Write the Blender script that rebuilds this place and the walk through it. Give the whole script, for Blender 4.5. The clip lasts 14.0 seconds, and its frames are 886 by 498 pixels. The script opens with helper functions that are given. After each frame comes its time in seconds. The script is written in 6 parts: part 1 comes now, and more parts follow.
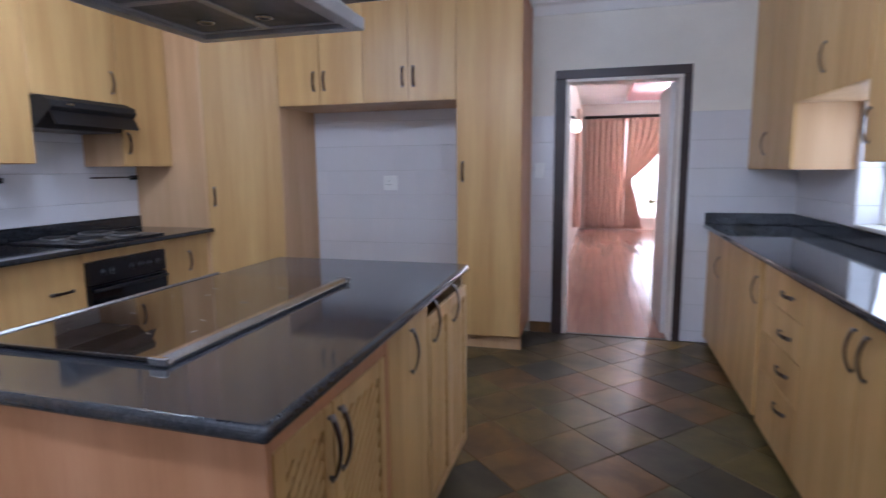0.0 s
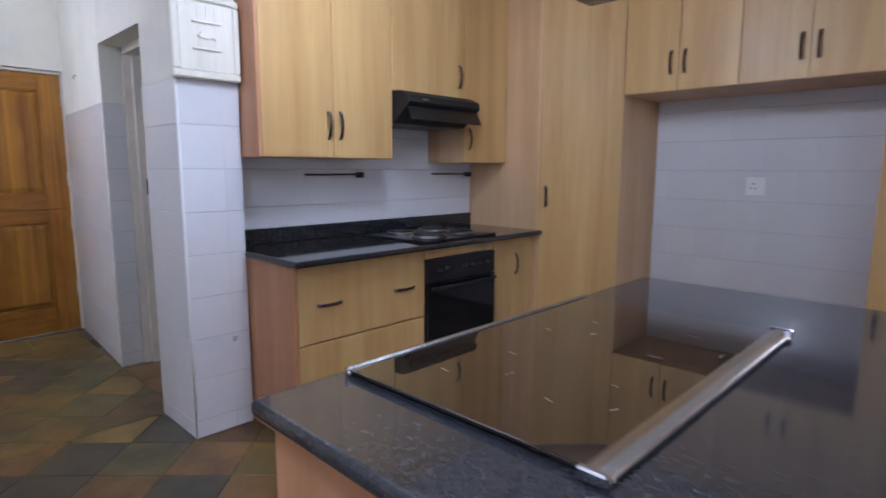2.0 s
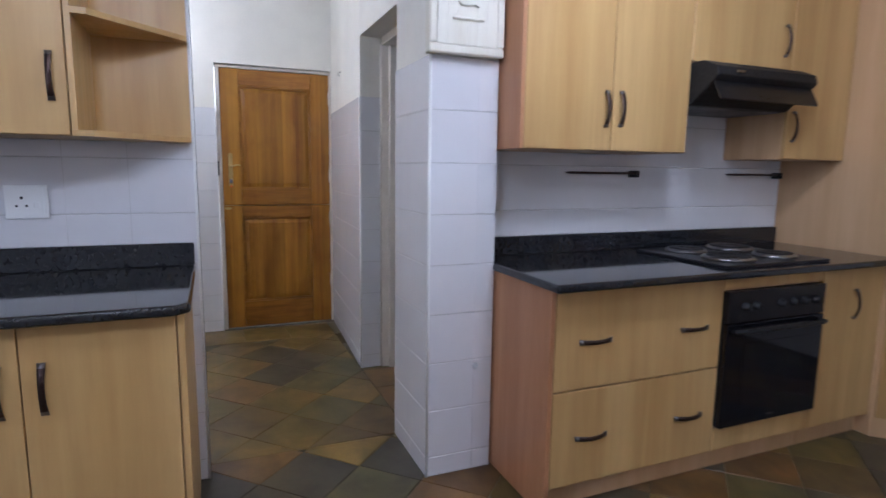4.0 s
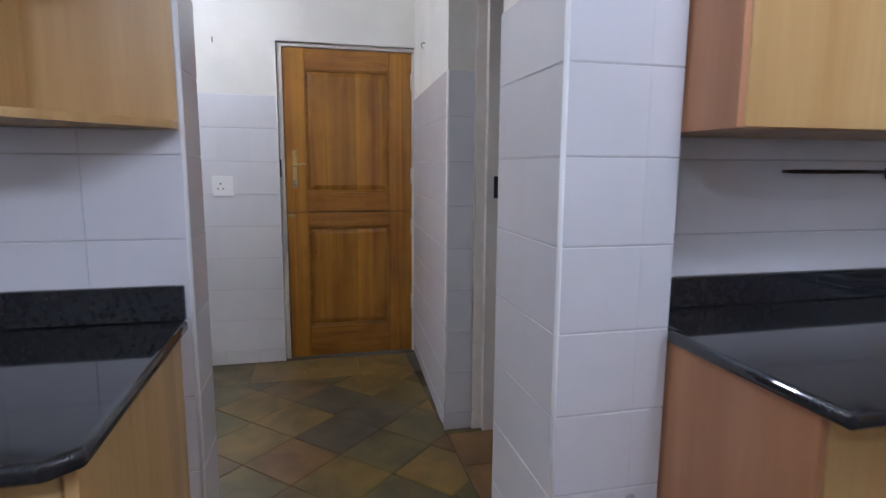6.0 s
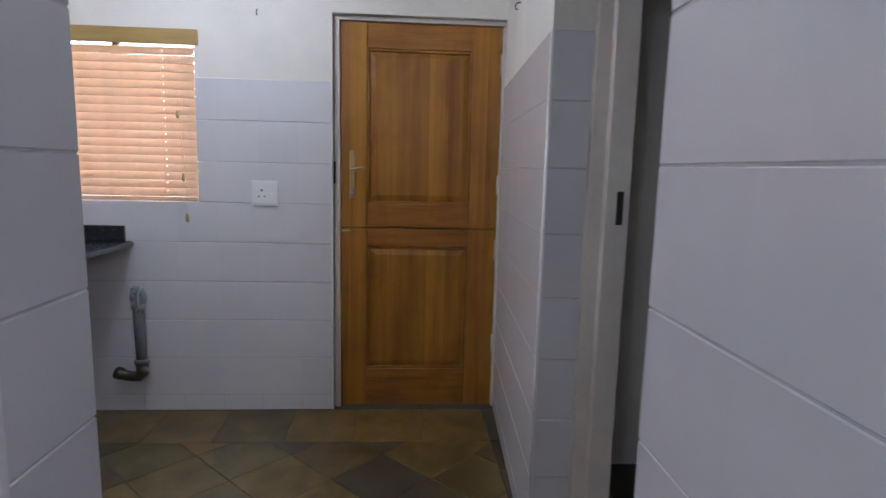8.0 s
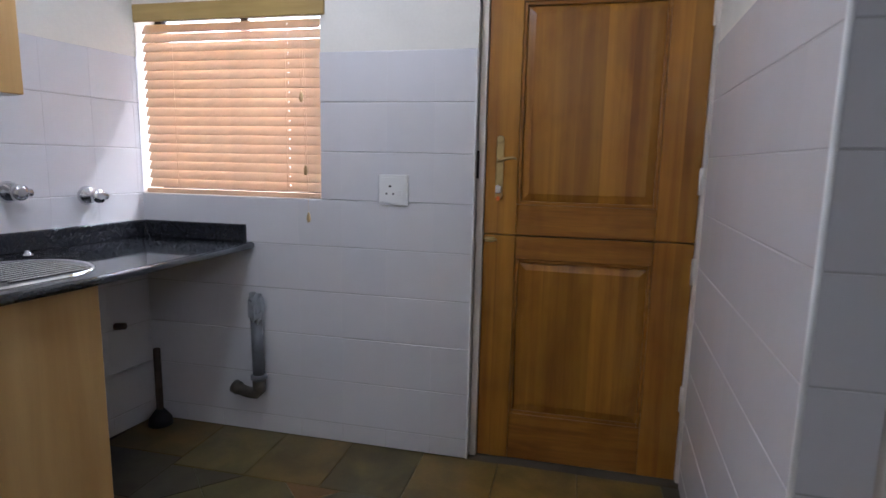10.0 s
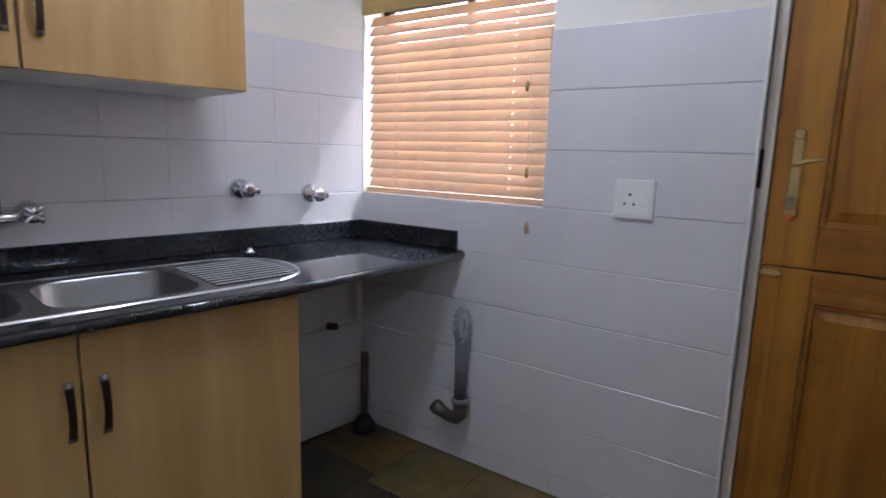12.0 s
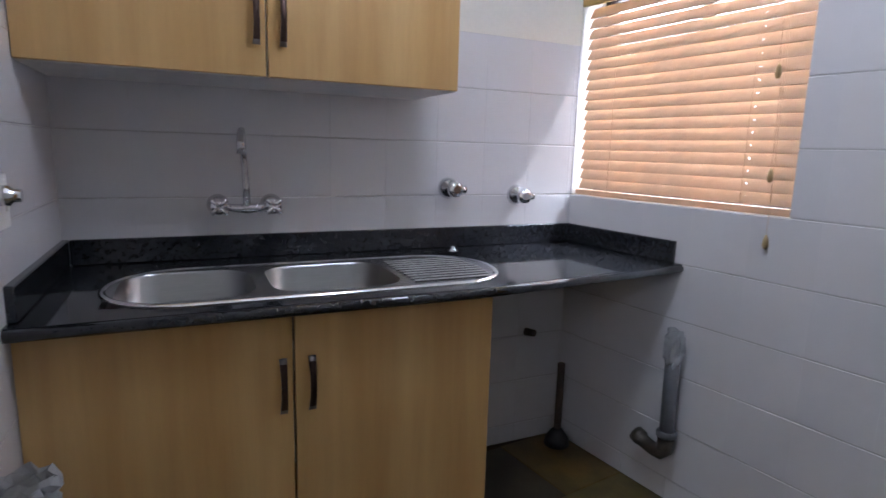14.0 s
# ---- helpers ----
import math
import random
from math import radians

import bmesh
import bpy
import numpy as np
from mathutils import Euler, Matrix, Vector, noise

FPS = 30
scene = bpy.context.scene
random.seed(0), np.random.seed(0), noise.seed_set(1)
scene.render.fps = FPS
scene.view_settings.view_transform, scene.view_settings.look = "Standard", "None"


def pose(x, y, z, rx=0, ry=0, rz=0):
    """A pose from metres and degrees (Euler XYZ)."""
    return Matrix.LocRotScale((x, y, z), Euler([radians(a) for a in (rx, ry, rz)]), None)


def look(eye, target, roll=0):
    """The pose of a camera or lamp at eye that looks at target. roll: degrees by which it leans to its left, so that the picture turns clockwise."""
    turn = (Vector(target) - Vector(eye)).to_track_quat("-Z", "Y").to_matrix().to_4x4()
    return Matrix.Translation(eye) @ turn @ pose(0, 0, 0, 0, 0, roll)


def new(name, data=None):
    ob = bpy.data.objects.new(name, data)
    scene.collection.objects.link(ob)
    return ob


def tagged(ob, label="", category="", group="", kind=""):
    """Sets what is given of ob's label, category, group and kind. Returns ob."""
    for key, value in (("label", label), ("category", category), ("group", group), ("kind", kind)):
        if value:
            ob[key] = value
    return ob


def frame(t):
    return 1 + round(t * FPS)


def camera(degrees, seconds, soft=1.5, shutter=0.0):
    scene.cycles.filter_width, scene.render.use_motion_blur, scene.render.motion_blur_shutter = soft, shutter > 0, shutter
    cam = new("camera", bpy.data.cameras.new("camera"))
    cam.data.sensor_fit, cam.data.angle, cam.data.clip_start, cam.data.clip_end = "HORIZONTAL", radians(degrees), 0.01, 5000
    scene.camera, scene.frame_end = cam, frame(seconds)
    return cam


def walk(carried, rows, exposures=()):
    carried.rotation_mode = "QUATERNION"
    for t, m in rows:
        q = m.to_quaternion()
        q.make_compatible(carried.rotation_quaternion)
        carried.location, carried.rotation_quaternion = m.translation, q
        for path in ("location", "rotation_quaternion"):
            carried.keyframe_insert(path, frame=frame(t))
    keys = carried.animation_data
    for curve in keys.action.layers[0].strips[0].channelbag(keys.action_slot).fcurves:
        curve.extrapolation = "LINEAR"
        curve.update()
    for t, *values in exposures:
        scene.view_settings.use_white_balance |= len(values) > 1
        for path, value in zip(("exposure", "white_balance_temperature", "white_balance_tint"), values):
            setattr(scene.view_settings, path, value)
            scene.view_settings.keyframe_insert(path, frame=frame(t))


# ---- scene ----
cam = camera(76.7, 14.0, shutter=0.5)
METRES, EYE, TILT, LEAN, TURN = 4.25, 1.33, 0.0, 0.0, 16.2
PATH = [
    (0, (0.296, 0.192, 1.299), (-0.233, 2.1, 1.014), -0.5),
    (0.5, (0.207, 0.268, 1.298), (-0.598, 2.076, 1.014), -0.3),
    (1, (0.08, 0.331, 1.289), (-0.952, 2.021, 1.005), 0.1),
    (1.5, (-0.097, 0.437, 1.293), (-1.321, 1.993, 1.008), 0.2),
    (2, (-0.267, 0.516, 1.289), (-1.646, 1.936, 1.006), 0.2),
    (2.5, (-0.425, 0.582, 1.275), (-1.923, 1.879, 0.996), 0.4),
    (3, (-0.579, 0.661, 1.271), (-2.215, 1.778, 0.996), 0.4),
    (3.5, (-0.714, 0.714, 1.272), (-2.465, 1.641, 0.997), 0.6),
    (4, (-0.86, 0.737, 1.26), (-2.689, 1.497, 0.979), 0.8),
    (4.2, (-0.937, 0.753, 1.254), (-2.787, 1.46, 0.976), 0.8),
    (6.3, (-1.849, 1.014, 1.263), (-3.783, 1.431, 0.972), 0.7),
    (6.5, (-1.922, 1.037, 1.26), (-3.862, 1.425, 0.971), 1.0),
    (6.8, (-2.052, 1.071, 1.26), (-3.999, 1.43, 0.972), 1.1),
    (7, (-2.128, 1.095, 1.266), (-4.078, 1.434, 0.979), 1.0),
    (7.5, (-2.335, 1.141, 1.28), (-4.3, 1.377, 0.993), 0.9),
    (7.7, (-2.417, 1.153, 1.278), (-4.387, 1.352, 0.993), 1.1),
    (10, (-3.185, 1.179, 1.251), (-5.111, 0.736, 0.945), 1.2),
    (10.5, (-3.308, 1.119, 1.262), (-5.199, 0.553, 0.935), 1.2),
    (11, (-3.409, 1.069, 1.26), (-5.229, 0.306, 0.933), 1.3),
    (11.5, (-3.505, 1.04, 1.265), (-5.213, 0.056, 0.927), 1.4),
    (12, (-3.561, 1.016, 1.264), (-5.163, -0.133, 0.927), 1.6),
    (12.5, (-3.603, 0.993, 1.257), (-5.078, -0.315, 0.92), 1.6),
    (13, (-3.633, 0.98, 1.26), (-4.965, -0.474, 0.922), 1.7),
    (13.5, (-3.646, 0.975, 1.258), (-4.831, -0.6, 0.917), 1.7),
    (14, (-3.651, 0.968, 1.254), (-4.715, -0.689, 0.906), 1.6),
]
walk(cam, [(t, look(eye, target, roll)) for t, eye, target, roll in PATH],
     exposures=[(0.0, 0.95, 5250, 16), (0.5, 1.1, 5250, 16), (1.0, 0.75, 5300, 16), (1.5, 0.8, 5300, 16), (2.5, 0.85, 5350, 16), (4.0, 0.75, 5400, 16), (6.5, 0.48, 5520, 16), (7.5, 0.25, 5500, 16), (10.0, 0.25, 5500, 16), (12.0, 0.24, 5470, 16), (14.0, 0.18, 5450, 16)])

# ---- light ----
# Sun comes from the west over the yard door, the world is a plain daylight sky.
world = bpy.data.worlds.new("sky")
scene.world = world
world.use_nodes = True
wn = world.node_tree.nodes
sky = wn.new("ShaderNodeTexSky")
sky.sky_type, sky.sun_disc = "NISHITA", False
sky.sun_elevation, sky.sun_rotation = radians(48), radians(-70)
world.node_tree.links.new(sky.outputs[0], wn["Background"].inputs[0])
wn["Background"].inputs[1].default_value = 0.13
sun = new("sun", bpy.data.lights.new("sun", "SUN"))
sun.data.energy, sun.data.angle, sun.data.color = 4.0, radians(0.5), (1, 0.95, 0.88)
sun.matrix_world = look((-12, 3.6, 12), (-5.4, -0.3, 1.3))


def lamp(name, x, y, z, watts, size, colour):
    """The light of a ceiling fitting, a globe just under its diffuser."""
    ob = new(name, bpy.data.lights.new(name, "POINT"))
    ob.data.shadow_soft_size, ob.data.energy, ob.data.color = size, watts, colour
    ob.location = (x, y, z)
    return ob


SOUTH_WALL = -2.0


def window_light(name, at, aim, wide, high, watts, colour):
    """Daylight in a window's opening."""
    ob = new(name, bpy.data.lights.new(name, "AREA"))
    ob.data.shape, ob.data.size, ob.data.size_y, ob.data.energy, ob.data.color = "RECTANGLE", wide, high, watts, colour
    ob.matrix_world = look(at, aim)
    return ob


# Unseen: one sited from shadows, the others added to even the brightness.
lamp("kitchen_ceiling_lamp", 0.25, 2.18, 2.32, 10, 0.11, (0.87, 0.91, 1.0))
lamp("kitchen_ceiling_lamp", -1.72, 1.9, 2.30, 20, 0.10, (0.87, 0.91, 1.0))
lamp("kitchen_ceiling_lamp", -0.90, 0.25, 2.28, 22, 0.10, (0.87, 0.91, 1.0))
lamp("scullery_ceiling_lamp", -4.43, 0.22, 2.36, 17, 0.10, (0.93, 0.957, 1.0))
lamp("lounge_ceiling_lamp", 1.35, 9.6, 2.4, 45, 0.10, (1.0, 0.90, 0.84))
# Bluish fill from a south window that is assumed, not seen.
window_light("kitchen_window_light", (-0.2, SOUTH_WALL - 0.08, 1.57), (-0.6, 1.5, 1.3), 2.2, 1.0, 9, (0.88, 0.88, 1.0))
window_light("east_window_light", (1.80, 3.245, 1.30), (0.0, 2.9, 1.1), 0.76, 0.58, 3.5, (0.84, 0.91, 1.0))
window_light("scullery_window_light", (-5.60, -0.28, 1.49), (-4.0, -0.28, 1.2), 0.82, 0.76, 24, (0.93, 0.95, 1.0))
window_light("lounge_window_light", (1.85, 12.62, 1.25), (1.5, 6, 0.9), 2.6, 1.9, 85, (0.95, 0.97, 1.0))


# ---- materials ----
def material(name):
    m = bpy.data.materials.new(name)
    m.use_nodes = True
    return m, m.node_tree, m.node_tree.nodes["Principled BSDF"]


def coords(nt, scale, kind="Object"):
    tc, mp = nt.nodes.new("ShaderNodeTexCoord"), nt.nodes.new("ShaderNodeMapping")
    mp.inputs["Scale"].default_value = scale
    nt.links.new(tc.outputs[kind], mp.inputs[0])
    return mp


def noise_node(nt, vec, scale, detail=4.0, rough=0.55, warp=0.0):
    n = nt.nodes.new("ShaderNodeTexNoise")
    n.inputs["Scale"].default_value, n.inputs["Detail"].default_value = scale, detail
    n.inputs["Roughness"].default_value, n.inputs["Distortion"].default_value = rough, warp
    nt.links.new(vec.outputs[0], n.inputs["Vector"])
    return n


def ramp(nt, fac, stops):
    r = nt.nodes.new("ShaderNodeValToRGB")
    el = r.color_ramp.elements
    while len(el) < len(stops):
        el.new(0.5)
    for e, (p, c) in zip(el, stops):
        e.position, e.color = p, (*c, 1) if len(c) == 3 else c
    nt.links.new(fac, r.inputs[0])
    return r


def mix(nt, fac, a, b, mode="MIX"):
    m = nt.nodes.new("ShaderNodeMix")
    m.data_type, m.blend_type = "RGBA", mode
    for sock, v in ((m.inputs[0], fac), (m.inputs[6], a), (m.inputs[7], b)):
        if isinstance(v, (int, float)):
            sock.default_value = v
        elif isinstance(v, tuple):
            sock.default_value = (*v, 1)
        else:
            nt.links.new(v, sock)
    return m.outputs[2]


def bump(nt, bsdf, height, strength, distance=0.002):
    b = nt.nodes.new("ShaderNodeBump")
    b.inputs["Strength"].default_value, b.inputs["Distance"].default_value = strength, distance
    nt.links.new(height, b.inputs["Height"])
    nt.links.new(b.outputs[0], bsdf.inputs["Normal"])


def wood(name, light, dark, across, rough=0.42, streak=0.6, along=0.9):
    """Board with grain along the axis whose scale is small. across: x, y, z scales."""
    m, nt, b = material(name)
    mp = coords(nt, across)
    info = nt.nodes.new("ShaderNodeObjectInfo")
    shift = nt.nodes.new("ShaderNodeVectorMath")
    shift.operation = "SCALE"
    shift.inputs[0].default_value = (7.3, 3.1, 5.7)
    nt.links.new(info.outputs["Random"], shift.inputs["Scale"])
    add = nt.nodes.new("ShaderNodeVectorMath")
    nt.links.new(mp.outputs[0], add.inputs[0])
    nt.links.new(shift.outputs[0], add.inputs[1])
    broad = noise_node(nt, add, 1.0, 3, 0.5, 0.25)
    fine = noise_node(nt, add, 6.0, 6, 0.65)
    mid = tuple((p + q) / 2 for p, q in zip(light, dark))
    c1 = ramp(nt, broad.outputs[0], [(0.32, dark), (0.5, mid), (0.66, light)])
    c2 = ramp(nt, fine.outputs[0], [(0.35, (0.80, 0.76, 0.70)), (0.62, (1, 1, 1))])
    nt.links.new(mix(nt, streak, c1.outputs[0], c2.outputs[0], "MULTIPLY"), b.inputs["Base Color"])
    r = ramp(nt, fine.outputs[0], [(0.3, (rough + 0.1,) * 3), (0.7, (rough - 0.05,) * 3)])
    nt.links.new(r.outputs[0], b.inputs["Roughness"])
    bump(nt, b, fine.outputs[0], 0.12, 0.0006)
    return m


def plain(name, colour, rough=0.5, metal=0.0, grain=40.0, vary=0.06, relief=0.0, coat=0.0):
    m, nt, b = material(name)
    mp = coords(nt, (1, 1, 1))
    n1, n2 = noise_node(nt, mp, grain, 5), noise_node(nt, mp, 2.3, 3)
    lo = tuple(max(0, c * (1 - 2 * vary)) for c in colour)
    hi = tuple(min(1, c * (1 + vary)) for c in colour)
    c1 = ramp(nt, n2.outputs[0], [(0.35, lo), (0.6, hi)])
    c2 = ramp(nt, n1.outputs[0], [(0.3, (1 - vary,) * 3), (0.6, (1, 1, 1))])
    nt.links.new(mix(nt, 1.0, c1.outputs[0], c2.outputs[0], "MULTIPLY"), b.inputs["Base Color"])
    rr = ramp(nt, n1.outputs[0], [(0.3, (min(1, rough * 1.15),) * 3), (0.7, (rough * 0.9,) * 3)])
    nt.links.new(rr.outputs[0], b.inputs["Roughness"])
    b.inputs["Metallic"].default_value = metal
    b.inputs["Coat Weight"].default_value = coat
    if relief:
        bump(nt, b, n1.outputs[0], relief, 0.002)
    return m


def satin(name, grey, rough):
    """Brushed stainless steel: even gloss with fine scratches along x."""
    m, nt, b = material(name)
    n = noise_node(nt, coords(nt, (3, 160, 160)), 4.0, 4)
    c = ramp(nt, n.outputs[0], [(0.3, (grey * 0.93,) * 3), (0.7, (grey * 1.05,) * 3)])
    nt.links.new(c.outputs[0], b.inputs["Base Color"])
    b.inputs["Metallic"].default_value, b.inputs["Roughness"].default_value = 1.0, rough
    return m


M_DOOR = wood("oak_laminate", (0.615, 0.405, 0.163), (0.485, 0.292, 0.102), (8, 8, 0.5), 0.36, 0.30)
M_CARCASS = wood("beech_carcass", (0.64, 0.42, 0.225), (0.53, 0.33, 0.16), (8, 8, 0.5), 0.40, 0.22)
M_PANEL = wood("beech_end_panel", (0.555, 0.280, 0.140), (0.455, 0.215, 0.098), (7, 7, 0.6), 0.42, 0.32)
def pine(name, light, dark, scales, board):
    """Stained, varnished pine glued up from boards: tone steps from board to board, dark stain clouds and long grain."""
    m, nt, b = material(name)
    tc = nt.nodes.new("ShaderNodeTexCoord")
    sep = nt.nodes.new("ShaderNodeSeparateXYZ")
    nt.links.new(tc.outputs["Object"], sep.inputs[0])
    mul, flo, wn_ = (nt.nodes.new("ShaderNodeMath"), nt.nodes.new("ShaderNodeMath"), nt.nodes.new("ShaderNodeTexWhiteNoise"))
    mul.operation, flo.operation = "MULTIPLY", "FLOOR"
    mul.inputs[1].default_value = 1.0 / board
    wn_.noise_dimensions = "1D"
    nt.links.new(sep.outputs["Y"], mul.inputs[0])
    nt.links.new(mul.outputs[0], flo.inputs[0])
    nt.links.new(flo.outputs[0], wn_.inputs["W"])
    mp = coords(nt, scales)
    sh = nt.nodes.new("ShaderNodeVectorMath")
    sh.operation = "SCALE"
    sh.inputs[0].default_value = (9.0, 4.0, 6.0)
    nt.links.new(wn_.outputs["Value"], sh.inputs["Scale"])
    add = nt.nodes.new("ShaderNodeVectorMath")
    nt.links.new(mp.outputs[0], add.inputs[0])
    nt.links.new(sh.outputs[0], add.inputs[1])
    grainy = noise_node(nt, add, 1.6, 5, 0.6, 0.5)
    fine = noise_node(nt, add, 9.0, 6, 0.65)
    cloud = noise_node(nt, coords(nt, (2.2, 2.2, 1.6)), 2.4, 3, 0.5, 0.6)
    mid = tuple(0.5 * (p + q) for p, q in zip(light, dark))
    c1 = ramp(nt, grainy.outputs[0], [(0.30, dark), (0.48, mid), (0.68, light)])
    tone = ramp(nt, wn_.outputs["Value"], [(0.0, (0.74, 0.70, 0.66)), (0.5, (0.95, 0.93, 0.9)), (1.0, (1.16, 1.12, 1.05))])
    blot = ramp(nt, cloud.outputs[0], [(0.32, (0.72, 0.66, 0.60)), (0.54, (1, 1, 1))])
    f = ramp(nt, fine.outputs[0], [(0.35, (0.84, 0.81, 0.77)), (0.62, (1, 1, 1))])
    c = mix(nt, 1.0, c1.outputs[0], tone.outputs[0], "MULTIPLY")
    c = mix(nt, 0.7, c, blot.outputs[0], "MULTIPLY")
    nt.links.new(mix(nt, 0.7, c, f.outputs[0], "MULTIPLY"), b.inputs["Base Color"])
    b.inputs["Roughness"].default_value = 0.30
    bump(nt, b, fine.outputs[0], 0.12, 0.0006)
    return m


M_PINE = pine("stained_pine", (0.47, 0.225, 0.024), (0.25, 0.098, 0.011), (7, 7, 0.35), 0.098)
M_PINE_RAIL = pine("stained_pine_rail", (0.40, 0.175, 0.023), (0.20, 0.076, 0.010), (1.2, 1.2, 14), 2.0)
M_FLOORBOARD = wood("lounge_floorboard", (0.46, 0.27, 0.20), (0.33, 0.18, 0.13), (10, 0.7, 4), 0.16, 0.6)
M_WALL = plain("painted_wall", (0.77, 0.74, 0.66), 0.72, 0, 90, 0.03, 0.10)
M_TILEPAINT = plain("tile_grout", (0.50, 0.49, 0.48), 0.6, 0, 60, 0.05, 0.1)
M_CEIL = plain("ceiling_paint", (0.82, 0.81, 0.78), 0.8, 0, 70, 0.02, 0.08)
M_TRIM = plain("cream_gloss_paint", (0.75, 0.69, 0.61), 0.38, 0, 30, 0.05, 0.03)
M_DARKBROWN = plain("dark_brown_frame_and_plinth_shade", (0.035, 0.018, 0.014), 0.4, 0, 50, 0.15)
M_WHITEDOOR = plain("white_door_paint", (0.78, 0.75, 0.72), 0.4, 0, 30, 0.03)
M_BLACK = plain("black_enamel", (0.008, 0.008, 0.010), 0.30, 0, 60, 0.2)
M_BLACKMATT = plain("black_plastic", (0.007, 0.007, 0.008), 0.6, 0, 80, 0.2)
M_OVENGLASS = plain("black_oven_glass", (0.006, 0.006, 0.008), 0.06, 0, 20, 0.1)
M_GRIP = plain("dark_bronze_grip", (0.075, 0.048, 0.040), 0.30, 0.8, 120, 0.2)
M_CHROME = plain("chrome", (0.70, 0.70, 0.72), 0.09, 1.0, 30, 0.03)
M_STEEL = satin("brushed_steel", 0.40, 0.27)
# Darker grey than the sink deck's steel, for bowls and plate rims.
M_BOWL = satin("darker_satin_steel", 0.27, 0.30)
M_ALU = plain("aluminium_trim", (0.52, 0.50, 0.48), 0.24, 1.0, 150, 0.06)
M_GRIPEND = plain("dull_handle_end", (0.24, 0.22, 0.21), 0.38, 0.9, 120, 0.1)
M_HOODSTEEL = plain("hood_steel", (0.42, 0.40, 0.39), 0.36, 0.6, 120, 0.1)
M_FILTER = plain("grease_filter_mesh", (0.20, 0.196, 0.20), 0.5, 0.8, 300, 0.3, 0.5)
M_PLASTIC = plain("white_switch_plastic", (0.82, 0.82, 0.80), 0.32, 0, 20, 0.02)
M_BRASS = plain("brass", (0.56, 0.43, 0.20), 0.38, 1.0, 60, 0.1)
M_PVC = plain("grey_waste_pipe", (0.15, 0.155, 0.165), 0.42, 0, 60, 0.12)
M_BRASSPIPE = plain("tarnished_elbow", (0.10, 0.085, 0.065), 0.4, 0.4, 60, 0.3, 0.2)
M_RUSTPIPE = plain("old_brown_pipe", (0.10, 0.065, 0.045), 0.6, 0.1, 60, 0.3, 0.2)
M_LIMED = wood("limed_pine_box", (0.74, 0.71, 0.60), (0.68, 0.64, 0.52), (14, 14, 0.9), 0.5, 0.25)
M_CORD = plain("wooden_tassel", (0.48, 0.35, 0.17), 0.5, 0, 60, 0.1)
M_VALANCE = wood("blind_valance", (0.50, 0.36, 0.13), (0.38, 0.26, 0.08), (9, 0.7, 9), 0.45, 0.6)
M_GROUT = plain("floor_grout", (0.074, 0.060, 0.034), 0.85, 0, 120, 0.2, 0.3)
M_SKIRT = plain("lounge_wall_paint", (0.78, 0.66, 0.58), 0.7, 0, 60, 0.03)
M_RED = plain("orange_key_tag", (0.75, 0.16, 0.03), 0.5, 0, 30, 0.05)
M_DARKGAP = plain("dark_recess", (0.02, 0.018, 0.018), 0.8, 0, 30, 0.1)


def tile_material():
    m, nt, b = material("glazed_white_tile")
    mp = coords(nt, (1, 1, 1))
    info = nt.nodes.new("ShaderNodeObjectInfo")
    off = nt.nodes.new("ShaderNodeVectorMath")
    off.operation = "SCALE"
    off.inputs[0].default_value = (23.0, 11.0, 37.0)
    nt.links.new(info.outputs["Random"], off.inputs["Scale"])
    add = nt.nodes.new("ShaderNodeVectorMath")
    nt.links.new(mp.outputs[0], add.inputs[0])
    nt.links.new(off.outputs[0], add.inputs[1])
    tint = ramp(nt, info.outputs["Random"], [(0.0, (0.680, 0.672, 0.684)), (0.5, (0.692, 0.682, 0.693)), (1.0, (0.706, 0.694, 0.703))])
    cloud = noise_node(nt, add, 9.0, 5, 0.6)
    c = ramp(nt, cloud.outputs[0], [(0.2, (0.965, 0.965, 0.96)), (0.8, (1, 1, 1))])
    nt.links.new(mix(nt, 1.0, tint.outputs[0], c.outputs[0], "MULTIPLY"), b.inputs["Base Color"])
    b.inputs["Roughness"].default_value = 0.22
    wave = noise_node(nt, add, 14.0, 2)
    bump(nt, b, wave.outputs[0], 0.12, 0.002)
    return m


